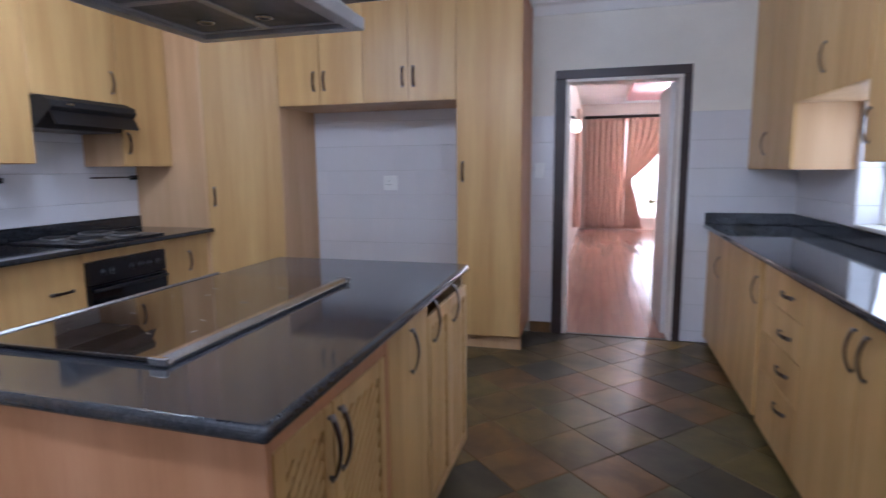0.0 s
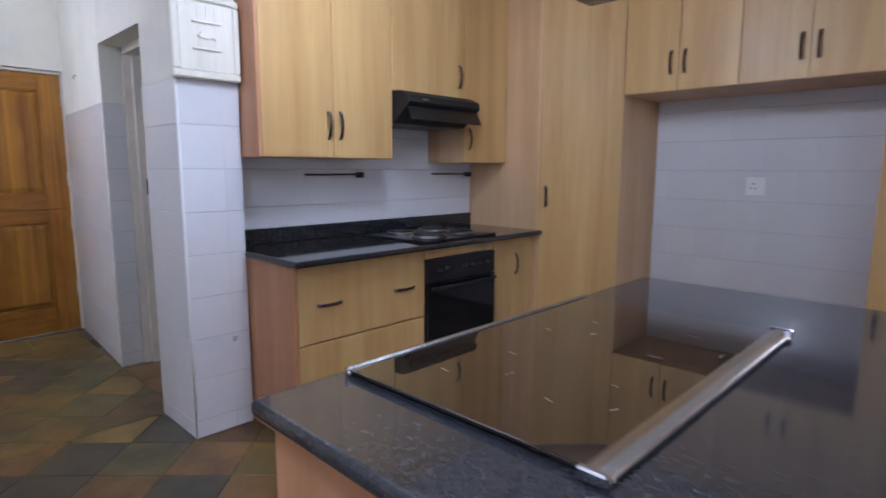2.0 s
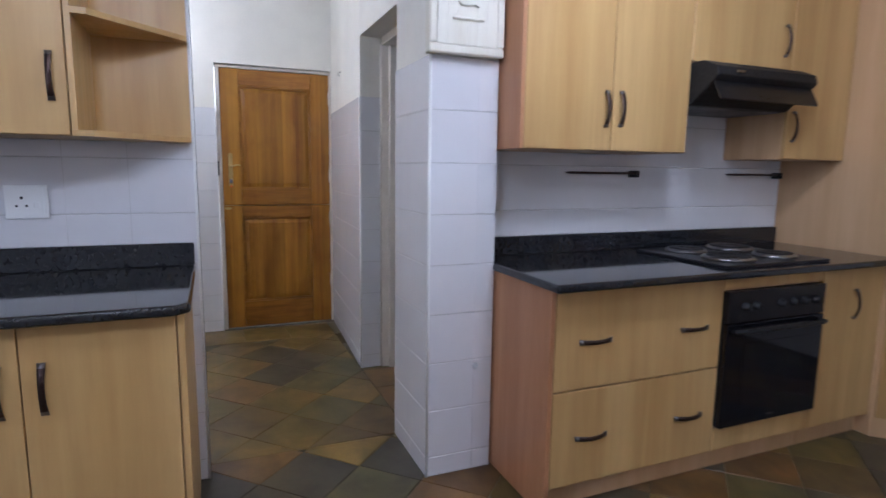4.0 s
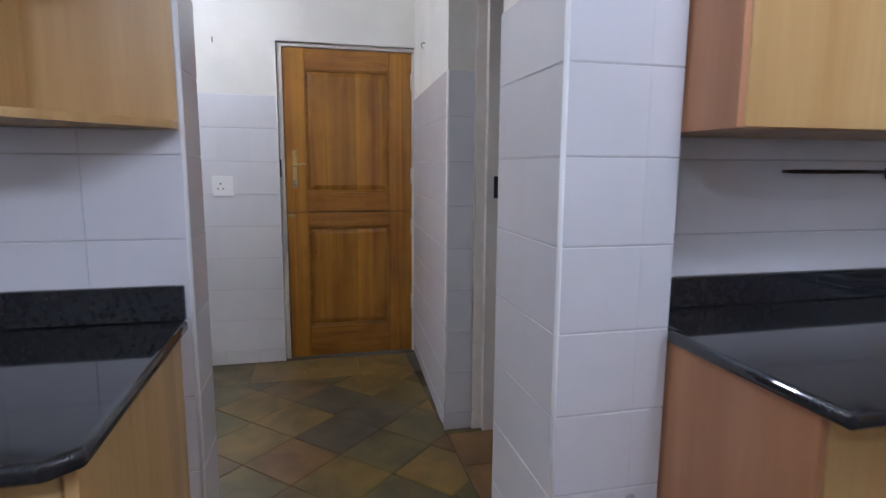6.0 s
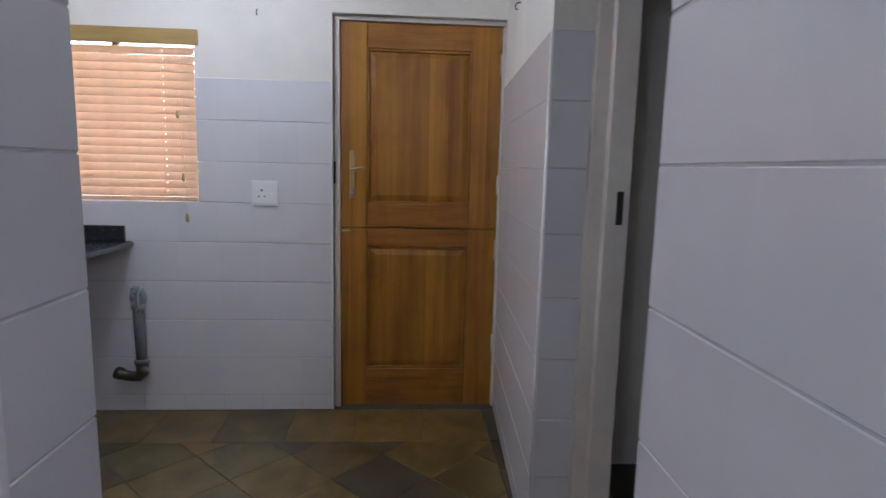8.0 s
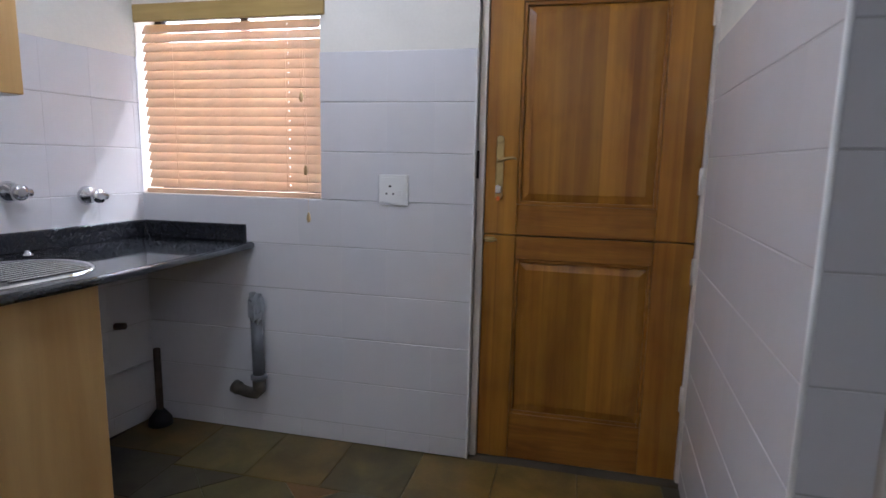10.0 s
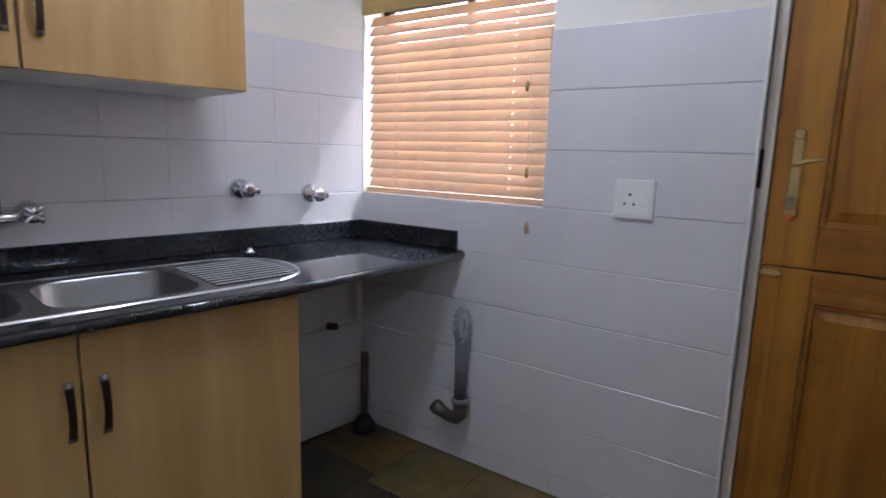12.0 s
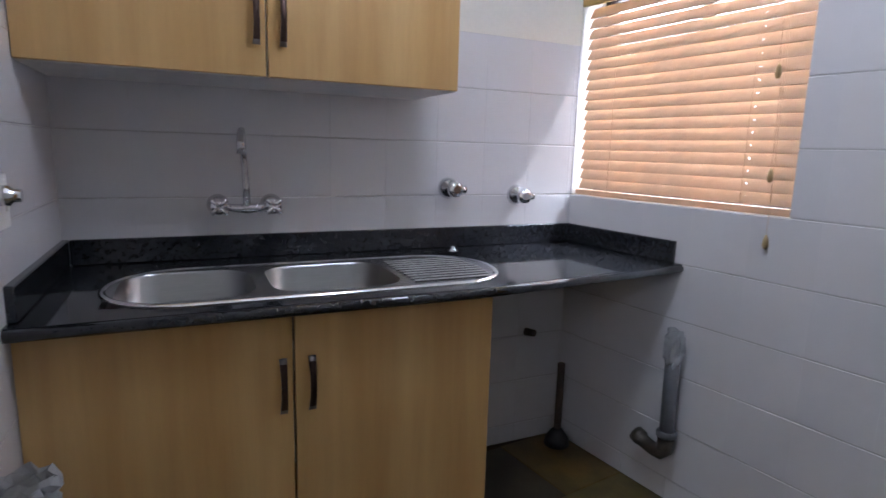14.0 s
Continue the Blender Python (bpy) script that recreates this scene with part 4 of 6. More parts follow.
def lattice_unit(y, w, leaves, label):
    """An island cupboard, hollow behind doors of crossed laths. leaves: x0, x1, handle's x and height."""
    cab = unit("lattice_cupboard", (-0.245, y, 0), 90, w, 0.80, 0, BODY - 0.0005, [], 0.08, label, "island units", None, True)
    for name, spec in (("side", (0.001, 0.017, 0.0185, 0.78, 0.08, BODY - 0.001)), ("side", (w - 0.017, w - 0.001, 0.0185, 0.78, 0.08, BODY - 0.001)),
                       ("back", (0.001, w - 0.001, 0.781, 0.797, 0.08, BODY - 0.001)), ("bottom", (0.0175, w - 0.0175, 0.0185, 0.78, 0.08, 0.096))):
        part(name, box(bmesh.new(), *spec), M_CARCASS, cab)
    for x0, x1, hx, hz in leaves:
        bm = boxes((x0 + 0.002, x0 + 0.04, 0, 0.018, 0.09, 0.80), (x1 - 0.04, x1 - 0.002, 0, 0.018, 0.09, 0.80), (x0 + 0.0405, x1 - 0.0405, 0, 0.0175, 0.09, 0.135), (x0 + 0.0405, x1 - 0.0405, 0, 0.0175, 0.755, 0.80), bevel=0.0015)
        d = part("door", bm, M_DOOR, cab)
        part("handle", bow_handle(hx, 0.0, hz, 0.15), M_GRIP, d, "dark bronze bow handle with paler metal ends", mats=(M_GRIPEND,))
        bm = bmesh.new()
        lo_x, hi_x, lo_z, hi_z, step = x0 + 0.041, x1 - 0.041, 0.136, 0.754, 0.042
        n = int((hi_z - lo_z + hi_x - lo_x) / step) + 1
        for sgn, yy in ((1, 0.006), (-1, 0.010)):
            for k in range(n):
                c = lo_z + k * step - (hi_x - lo_x if sgn > 0 else 0)
                ends = []
                for x in (lo_x, hi_x):
                    t = x - lo_x
                    ends.append([x, c + sgn * t])
                (xa, za), (xb, zb) = ends
                for q in (0, 1):
                    if za < lo_z and zb > lo_z:
                        xa, za = xa + (lo_z - za) * sgn, lo_z
                    if zb < lo_z and za > lo_z:
                        xb, zb = xb - (lo_z - zb), lo_z
                    if zb > hi_z and za < hi_z:
                        xb, zb = xb - (zb - hi_z), hi_z
                    if za > hi_z and zb < hi_z:
                        xa, za = xa + (za - hi_z), hi_z
                if (za <= lo_z and zb <= lo_z) or (za >= hi_z and zb >= hi_z) or xb - xa < 0.01:
                    continue
                dirv = Vector((xb - xa, 0, zb - za)).normalized()
                nv = Vector((-dirv.z, 0, dirv.x)) * 0.0092
                a, b = Vector((xa, yy, za)), Vector((xb, yy, zb))
                vs = [bm.verts.new(p) for p in (a - nv, b - nv, b + nv, a + nv)]
                ws = [bm.verts.new(v.co + Vector((0, 0.004, 0))) for v in vs]
                bm.faces.new(vs)
                for i in range(4):
                    bm.faces.new((vs[i], vs[(i + 1) % 4], ws[(i + 1) % 4], ws[i]))
        bmesh.ops.recalc_face_normals(bm, faces=bm.faces)
        part("lattice", bm, M_DOOR, d, "woven wooden lattice infill")
    return cab


lattice = lattice_unit(1.005, 0.565, ((0.0, 0.235, 0.212, 0.705), (0.235, 0.545, 0.262, 0.705)), "beech cupboard with two woven lattice doors")
part("post", box(bmesh.new(), 0.547, 0.564, 0.0, 0.018, 0.0, BODY - 0.001, 0.001), M_PANEL, lattice)
part("top_rail", box(bmesh.new(), 0.0, 0.546, 0.002, 0.018, 0.802, BODY - 0.001, 0.001), M_PANEL, lattice)
unit("island_cupboard", (-0.245, 1.572, 0), 90, 0.37, 0.80, 0, BODY - 0.0005, [("door", 0.0, 0.37, 0.09, BODY - 0.004, (0.19, 0.745))], 0.08, "oak laminate island cupboard", "island units")
lattice_unit(1.944, 0.576, ((0.0, 0.288, 0.06, 0.775), (0.288, 0.576, 0.33, 0.775)), "beech cupboard with two woven lattice doors at the island end")

glass_hob = thing("glass_hob", (0, 0, TOP), label="wide brown glass hob with metal side trims on the island", category="hob")
part("frame", box(bmesh.new(), -1.118, -0.575, 1.155, 2.025, 0.0005, 0.008, 0.002), M_BLACKMATT, glass_hob)
part("glass", box(bmesh.new(), -1.128, -0.608, 1.144, 2.035, 0.0085, 0.0150, 0.002, 2), M_HOBGLASS, glass_hob, "brown mirror-like glass top")
for name, x0, x1 in (("side_trim", -0.616, -0.576), ("side_trim", -1.138, -1.124)):
    bm = bmesh.new()
    prof = [(x0, 0.002), (x0, 0.0165), (x0 + (x1 - x0) * 0.2, 0.0205), (x0 + (x1 - x0) * 0.6, 0.0205), (x1 - 0.004, 0.012), (x1, 0.006), (x1, 0.002)]
    e0 = [bm.verts.new((x, 1.138, z)) for x, z in prof]
    e1 = [bm.verts.new((x, 2.042, z)) for x, z in prof]
    for k in range(len(prof)):
        bm.faces.new((e0[k], e0[(k + 1) % len(prof)], e1[(k + 1) % len(prof)], e1[k]))
    bm.faces.new(e0[::-1]), bm.faces.new(e1)
    bmesh.ops.recalc_face_normals(bm, faces=bm.faces)
    trim = part(name, bm, M_ALU, glass_hob, "brushed aluminium side trim")
    if x0 > -1:
        for y in (1.132, 2.042):
            part("end_cap", box(bmesh.new(), x0 - 0.004, x1 + 0.002, y - 0.004, y + 0.010, 0.0015, 0.0215, 0.003), M_CHROME, trim)
# Short pale arcs laid on the glass, three to each of four circles.
M_PALEARC = plain("pale_arc_mark", (0.30, 0.265, 0.21), 0.4)
for cx, cy, r in ((-0.98, 1.36, 0.09), (-0.74, 1.36, 0.075), (-0.98, 1.72, 0.075), (-0.74, 1.74, 0.105)):
    for a0 in (15 + 400 * r, 150 + 900 * r, 260 + 700 * r):
        bm = bmesh.new()
        ins, out = [], []
        for k in range(5):
            a = radians(a0 + 20 + k * 4)
            ins.append(bm.verts.new((cx + (r - 0.003) * math.cos(a), cy + (r - 0.003) * math.sin(a), 0.0153)))
            out.append(bm.verts.new((cx + r * math.cos(a), cy + r * math.sin(a), 0.0153)))
        for k in range(4):
            bm.faces.new((ins[k], out[k], out[k + 1], ins[k + 1]))
        part("burner_mark", bm, M_PALEARC, glass_hob)

ihood = thing("island_hood", (0, 0, 1.80), label="steel island cooker hood with grease filters hanging from the ceiling", category="hood")
hx0, hx1, hy0, hy1 = -1.235, -0.545, 1.27, 2.18
bm = boxes((hx0, hx1, hy0, hy0 + 0.05, 0, 0.045), (hx0, hx1, hy1 - 0.05, hy1, 0, 0.045), (hx0, hx0 + 0.05, hy0 + 0.0505, hy1 - 0.0505, 0, 0.045), (hx1 - 0.05, hx1, hy0 + 0.0505, hy1 - 0.0505, 0, 0.045), bevel=0.003)
part("rim", bm, M_HOODSTEEL, ihood)
bm = bmesh.new()
lo = [bm.verts.new(p) for p in ((hx0 + 0.01, hy0 + 0.01, 0.0455), (hx1 - 0.01, hy0 + 0.01, 0.0455), (hx1 - 0.01, hy1 - 0.01, 0.0455), (hx0 + 0.01, hy1 - 0.01, 0.0455))]
hi = [bm.verts.new(p) for p in ((-1.04, 1.58, 0.22), (-0.74, 1.58, 0.22), (-0.74, 1.87, 0.22), (-1.04, 1.87, 0.22))]
for k in range(4):
    bm.faces.new((lo[k], lo[(k + 1) % 4], hi[(k + 1) % 4], hi[k]))
bm.faces.new(hi), bm.faces.new(lo[::-1])
bmesh.ops.recalc_face_normals(bm, faces=bm.faces)
part("canopy", bm, M_HOODSTEEL, ihood)
part("chimney", box(bmesh.new(), -1.03, -0.75, 1.59, 1.86, 0.221, CEIL - 1.80, 0.003), M_HOODSTEEL, ihood)
for y0, y1 in ((1.34, 1.70), (1.71, 2.09)):
    for x0, x1 in ((-1.17, -0.895), (-0.885, -0.61)):
        f = part("filter", box(bmesh.new(), x0, x1, y0, y1, 0.016, 0.026, 0.002), M_FILTER, ihood, "dark grease filter")
        part("filter_frame", boxes((x0 - 0.004, x1 + 0.004, y0 - 0.004, y0 + 0.008, 0.010, 0.0155), (x0 - 0.004, x1 + 0.004, y1 - 0.008, y1 + 0.004, 0.010, 0.0155), (x0 - 0.004, x0 + 0.008, y0 + 0.0085, y1 - 0.0085, 0.010, 0.0155), (x1 - 0.008, x1 + 0.004, y0 + 0.0085, y1 - 0.0085, 0.010, 0.0155)), M_HOODSTEEL, f)
for x, y in ((-1.03, 1.93), (-0.80, 1.93)):
    part("spotlight", lathe(bmesh.new(), [(0.032, 0.006), (0.030, 0.002), (0.022, 0.002), (0.018, 0.008)], (x, y, 0), "z", 20), M_STEEL, ihood)

# ---- kitchen: east run ----
EF = 1.075
def east(name, y1, w, fronts, label, z0=0, z1=TOP - THICK, plinth=0.04, face=EF, depth=0.54, group="east base units"):
    cab = unit(name, (face, y1, 0), -90, w, depth, z0, z1, fronts, plinth, label, group)
    # Shade under the doors is put into the plinth's dark brown colour.
    for ob in cab.children:
        if ob.name.startswith("plinth"):
            ob.data.materials[0] = M_DARKBROWN
    return cab


east("base_cupboard", NORTH - 0.003, 0.70, [("door", 0.0, 0.70, 0.045, 0.852, (0.42, 0.64))], "oak laminate base cupboard under the east worktop")
east("base_cupboard", 3.88, 0.68, [("door", 0.0, 0.335, 0.045, 0.852), ("door", 0.335, 0.68, 0.045, 0.852, (0.63, 0.685))], "oak laminate base cupboard under the east worktop")
drawers = east("drawer_unit", 3.198, 0.60, [], "oak laminate unit with four small drawers")
for z0, z1, hz in ((0.045, 0.335, 0.262), (0.337, 0.515, 0.43), (0.517, 0.68, 0.592), (0.682, 0.852, 0.762)):
    front(drawers, "drawer_front", 0.06, 0.60, z0, z1, (0.425, hz, True))
east("base_cupboard", 2.596, 1.00, [("door", 0.0, 0.50, 0.045, 0.852, (0.50 - 0.045, 0.73)), ("door", 0.50, 1.00, 0.045, 0.852, (0.545, 0.73))], "oak laminate base cupboard with two doors under the east worktop")
east("base_cupboard", 1.594, 1.20, [("door", 0.0, 0.60, 0.045, 0.852, (0.555, 0.73)), ("door", 0.60, 1.20, 0.045, 0.852, (0.645, 0.73))], "oak laminate base cupboard with two doors under the east worktop")
worktop("worktop", [(1.035, -1.9), (EAST - 0.002, -1.9), (EAST - 0.002, NORTH - 0.002), (1.035, NORTH - 0.002)], TOP, THICK, "polished black granite worktop of the east run", 0.011)
tagged(part("splashback", boxes((EAST - 0.022, EAST - 0.002, -1.9, NORTH - 0.024, TOP + 0.001, 0.968), (1.04, EAST - 0.002, NORTH - 0.022, NORTH - 0.002, TOP + 0.001, 0.968), bevel=0.003), M_GRANITE), label="black granite upstand along the east worktop", category="upstand")
EU = 1.30
east("wall_cupboard", NORTH - 0.003, 0.90, [("door", 0.0, 0.45, 1.275, 2.46, (0.40, 1.435)), ("door", 0.45, 0.90, 1.275, 2.46)], "tall oak laminate wall cupboard in the corner", 1.275, 2.46, 0, EU, 0.315, "east wall cupboards")
east("wall_cupboard", 3.68, 0.86, [("door", 0.0, 0.43, 1.63, 2.46, (0.395, 1.80)), ("door", 0.43, 0.86, 1.63, 2.46)], "short oak laminate wall cupboard over the low window", 1.63, 2.46, 0, EU, 0.315, "east wall cupboards")
east("wall_cupboard", 2.80, 0.80, [("door", 0.0, 0.40, 1.31, 2.46, (0.04, 1.45)), ("door", 0.40, 0.80, 1.31, 2.46, (0.76, 1.45))], "tall oak laminate wall cupboard with two doors", 1.31, 2.46, 0, EU, 0.315, "east wall cupboards")

# ---- kitchen: south part of the west wall ----
LF = -2.545
left_base = unit("base_cupboard", (LF, -1.50, 0), 90, 2.155, 0.64, 0, TOP - THICK,
     [("door", 0.0, 0.60, 0.105, 0.852), ("door", 0.60, 1.20, 0.105, 0.852), ("door", 1.20, 1.765, 0.105, 0.852, (1.72, 0.68)), ("door", 1.765, 2.135, 0.105, 0.852, (1.815, 0.68))], 0.10,
     "oak laminate base cupboard with bow handles by the passage", "")
part("end_panel", box(bmesh.new(), 2.137, 2.155, 0.0, 0.64, 0.0, TOP - THICK - 0.001, 0.001), M_DOOR, left_base, "oak laminate end panel")
worktop("worktop", [(LEFT + 0.002, SOUTH + 0.002), (-2.495, SOUTH + 0.002), (-2.495, 0.635), (-2.53, 0.675), (LEFT + 0.002, 0.675)], TOP, THICK, "polished black granite worktop beside the passage", 0.011)
tagged(part("splashback", box(bmesh.new(), LEFT + 0.002, LEFT + 0.022, SOUTH + 0.002, 0.672, TOP + 0.001, 0.972, 0.003), M_GRANITE), label="black granite upstand beside the passage", category="upstand")
LU = -2.86
unit("wall_cupboard", (LU, -0.62, 0), 90, 0.98, 0.328, 1.345, 2.46, [("door", 0.0, 0.49, 1.345, 2.46, (0.06, 1.51)), ("door", 0.49, 0.98, 1.345, 2.46, (0.94, 1.515))], 0, "tall oak laminate wall cupboard with bow handles", "", M_DOOR)
corner = thing("corner_shelf", (LEFT, 0.362, 0), label="open oak laminate end shelf with an angled front edge", category="shelf")


def angled_board(z0, z1, d0, w):
    bm = bmesh.new()
    pl = [(0.002, 0.0), (d0, 0.0), (d0, w * 0.18), (0.05, w), (0.002, w)]
    lo = [bm.verts.new((x, y, z0)) for x, y in pl]
    hi = [bm.verts.new((x, y, z1)) for x, y in pl]
    for k in range(5):
        bm.faces.new((lo[k], lo[(k + 1) % 5], hi[(k + 1) % 5], hi[k]))
    bm.faces.new(lo[::-1]), bm.faces.new(hi)
    bmesh.ops.recalc_face_normals(bm, faces=bm.faces)
    return bm


part("board", angled_board(1.345, 1.363, 0.325, 0.318), M_DOOR, corner)
part("board", angled_board(1.70, 1.718, 0.325, 0.318), M_DOOR, corner)
part("board", angled_board(2.08, 2.098, 0.325, 0.318), M_DOOR, corner)
part("board", angled_board(2.442, 2.46, 0.325, 0.318), M_DOOR, corner)
for z0, z1 in ((1.3635, 1.6995), (1.7185, 2.0795), (2.0985, 2.4415)):
    part("back", boxes((0.002, 0.012, 0.0, 0.318, z0, z1)), M_DOOR, corner)
    part("side", boxes((0.013, 0.325, 0.0, 0.016, z0, z1)), M_DOOR, corner)


tagged(part("baseboard", box(bmesh.new(), -0.208, -0.037, NORTH - 0.022, NORTH - 0.0075, 0.0, 0.085, 0.003), M_SLATE), label="dark slate skirting beside the lounge door", category="baseboard", kind="structure")

# ---- sockets, switches, lamps ----
def socket(name, loc, turn, w, h, label, holes=True, rocker=True):
    """A wall plate; local x along the wall, facing -y."""
    s = thing(name, loc, turn, label=label, category="socket")
    plate = part("plate", box(bmesh.new(), -w / 2, w / 2, -0.011, -0.0005, -h / 2, h / 2, 0.003, 2), M_PLASTIC, s)
    part("inset", box(bmesh.new(), -w * 0.41, w * 0.41, -0.0135, -0.0115, -h * 0.41, h * 0.41, 0.0012), M_PLASTIC, s)
    if holes:
        for x, z, r in ((-w * 0.10, h * 0.12, 0.0052), (-w * 0.22, -h * 0.12, 0.0042), (0.01 * w, -h * 0.12, 0.0042)):
            part("pin_hole", lathe(bmesh.new(), [(r, -0.0137), (r * 0.9, -0.0142)], (x, 0, z), "y", 10), M_DARKGAP, plate)
    if rocker:
        part("rocker", box(bmesh.new(), w * 0.18, w * 0.32, -0.017, -0.0137, -h * 0.18, 0.0, 0.0015), M_PLASTIC, plate)
    return s


socket("wall_socket", (WEST + 0.0065, 0.462, 1.135), 90, 0.125, 0.125, "white three-pin wall socket with switch on tiles")
socket("wall_socket", (LEFT + 0.0065, 0.155, 1.131), 90, 0.125, 0.115, "white three-pin wall socket with switch over the worktop")
socket("wall_socket", (-1.364, NORTH - 0.0065, 1.184), 0, 0.12, 0.12, "white wall socket in the fridge recess")
socket("light_switch", (-0.144, NORTH - 0.0065, 1.277), 0, 0.075, 0.115, "white light switch beside the lounge door", False)
nib_socket = socket("wall_socket", (-3.5, -0.40, 1.13), -98, 0.12, 0.108, "white wall socket with a plug in it beside the sink", False)
part("plug", lathe(bmesh.new(), [(0.020, -0.0138), (0.020, -0.030), (0.013, -0.036), (0.012, -0.050)], (-0.012, 0, 0.015), "y", 14), M_CHROME, nib_socket, "short metal plug")
# Fittings out of view, added at the kitchen and scullery lamps.
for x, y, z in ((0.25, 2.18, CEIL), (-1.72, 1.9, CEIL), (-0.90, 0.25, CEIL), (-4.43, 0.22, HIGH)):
    l = thing("ceiling_light", (x, y, z), label="round white ceiling light fitting, out of view", category="lamp")
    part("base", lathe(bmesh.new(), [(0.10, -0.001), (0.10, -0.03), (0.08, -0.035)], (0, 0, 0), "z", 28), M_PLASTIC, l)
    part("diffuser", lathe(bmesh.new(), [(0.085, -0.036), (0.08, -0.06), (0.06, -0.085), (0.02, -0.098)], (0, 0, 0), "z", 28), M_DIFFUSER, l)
for y, x, z in ((0.443, WEST + 0.001, 1.994),):
    h = thing("cup_hook", (x, y, z), label="small dark screw hook in the wall", category="hook", group="wall hooks")
    part("hook", tube(bmesh.new(), [(0, 0, 0.01), (0.012, 0, 0.01), (0.02, 0, 0.002), (0.018, 0, -0.012), (0.010, 0, -0.016)], 0.0025, 6), M_BLACKMATT, h)
h = thing("cup_hook", (-4.728, PASS - 0.001, 1.89), label="small dark screw hook in the wall", category="hook", group="wall hooks")
part("hook", tube(bmesh.new(), [(0, 0, 0.01), (0, -0.012, 0.01), (0, -0.02, 0.002), (0, -0.018, -0.012), (0, -0.010, -0.016)], 0.0025, 6), M_BLACKMATT, h)

# a filled screw hole in the tiled wall end
plugged = thing("wall_plug", (-2.8715, 1.725, 0.455), label="small grey filled screw hole in a wall tile", category="plug")
part("filler", lathe(bmesh.new(), [(0.014, 0.0), (0.011, 0.0012), (0.004, 0.0016)], (0, 0, 0), "x", 12), plain("grey_filler", (0.40, 0.41, 0.42), 0.7), plugged)

# ---- scullery ----
SX0, SF = -3.562, -0.135
sink_unit = unit("sink_cupboard", (SX0 - 0.004, -0.165, 0), 180, 1.120, 0.58, 0, TOP - THICK, [("door", 0.0, 0.561, 0.105, 0.852, (0.534, 0.673)), ("door", 0.563, 1.120, 0.105, 0.852, (0.604, 0.673))], 0.10, "oak laminate sink cupboard with two doors and bow handles", "", M_DOOR, True)
part("side", box(bmesh.new(), 0.001, 0.017, 0.0185, 0.58, 0.10, TOP - THICK - 0.001), M_DOOR, sink_unit)
part("side", box(bmesh.new(), 1.103, 1.119, 0.0185, 0.58, 0.0, TOP - THICK - 0.001), M_DOOR, sink_unit)
part("bottom", box(bmesh.new(), 0.0175, 1.1025, 0.0185, 0.58, 0.10, 0.116), M_CARCASS, sink_unit)
# worktop with a cut-out for the sink
wt = thing("sink_worktop", (0, 0, 0), label="polished black granite worktop round the inset sink", category="worktop")
sx0, sx1, sy0, sy1 = -4.800, -3.700, -0.612, -0.198
bm = bmesh.new()
hx0, hx1, hy0, hy1 = -4.475, -3.715, sy0 + 0.042, sy1 - 0.028
for b in ((hx1, SX0 - 0.002, SINK + 0.002, SF), (hx0, hx1, hy1, SF), (hx0, hx1, SINK + 0.002, hy0)):
    part("slab", boxes((*b, TOP - THICK, TOP)), M_GRANITE, wt)
end = [(hx0, SINK + 0.002), (hx0, SF), (-4.62, SF), (WEST - 0.10, SF - 0.088), (WEST - 0.10, SINK + 0.002)]
lo = [bm.verts.new((x, y, TOP - THICK)) for x, y in end]
hi = [bm.verts.new((x, y, TOP)) for x, y in end]
for k in range(5):
    bm.faces.new((lo[k], lo[(k + 1) % 5], hi[(k + 1) % 5], hi[k]))
bm.faces.new(lo[::-1]), bm.faces.new(hi)
bmesh.ops.recalc_face_normals(bm, faces=bm.faces)
part("slab", bm, M_GRANITE, wt)
part("edge", tube(bmesh.new(), [(WEST - 0.085, SF - 0.088, TOP - THICK / 2), (-4.62, SF, TOP - THICK / 2), (SX0 - 0.002, SF, TOP - THICK / 2)], THICK / 2 - 0.0006, 16), M_GRANITE, wt)
sink_upstand = tagged(part("splashback", boxes((WEST - 0.01, SX0 - 0.024, SINK + 0.002, SINK + 0.022, TOP + 0.001, 0.963), (SX0 - 0.022, SX0 - 0.002, SINK + 0.002, -0.165, TOP + 0.001, 0.963), bevel=0.003), M_GRANITE), label="black granite upstand round the sink worktop", category="upstand")
tagged(part("splashback", box(bmesh.new(), WEST + 0.002, WEST + 0.022, SINK + 0.03, -0.22, TOP + 0.001, 0.963, 0.003), M_GRANITE), label="short black granite upstand under the window", category="upstand")

sink = thing("sink", (0, 0, TOP), label="stainless steel double bowl sink with a ribbed drainer", category="sink")
def rounded(x0, x1, y0, y1, r, z, n=8):
    pts = []
    for cx, cy, a0 in ((x1 - r, y1 - r, 0), (x0 + r, y1 - r, 90), (x0 + r, y0 + r, 180), (x1 - r, y0 + r, 270)):
        for k in range(n + 1):
            a = radians(a0 + 90 * k / n)
            pts.append(Vector((cx + r * math.cos(a), cy + r * math.sin(a), z)))
    return pts


def loft(bm, loops, slot=0, close_last=True):
    rings = [[bm.verts.new(p) for p in lp] for lp in loops]
    n = len(rings[0])
    for r0, r1 in zip(rings, rings[1:]):
        for k in range(n):
            f = bm.faces.new((r0[k], r0[(k + 1) % n], r1[(k + 1) % n], r1[k]))
            f.smooth, f.material_index = True, slot
    if close_last:
        bm.faces.new(rings[-1]).material_index = slot
    return bm


bowls = ((-4.060, -3.735), (-4.455, -4.100))
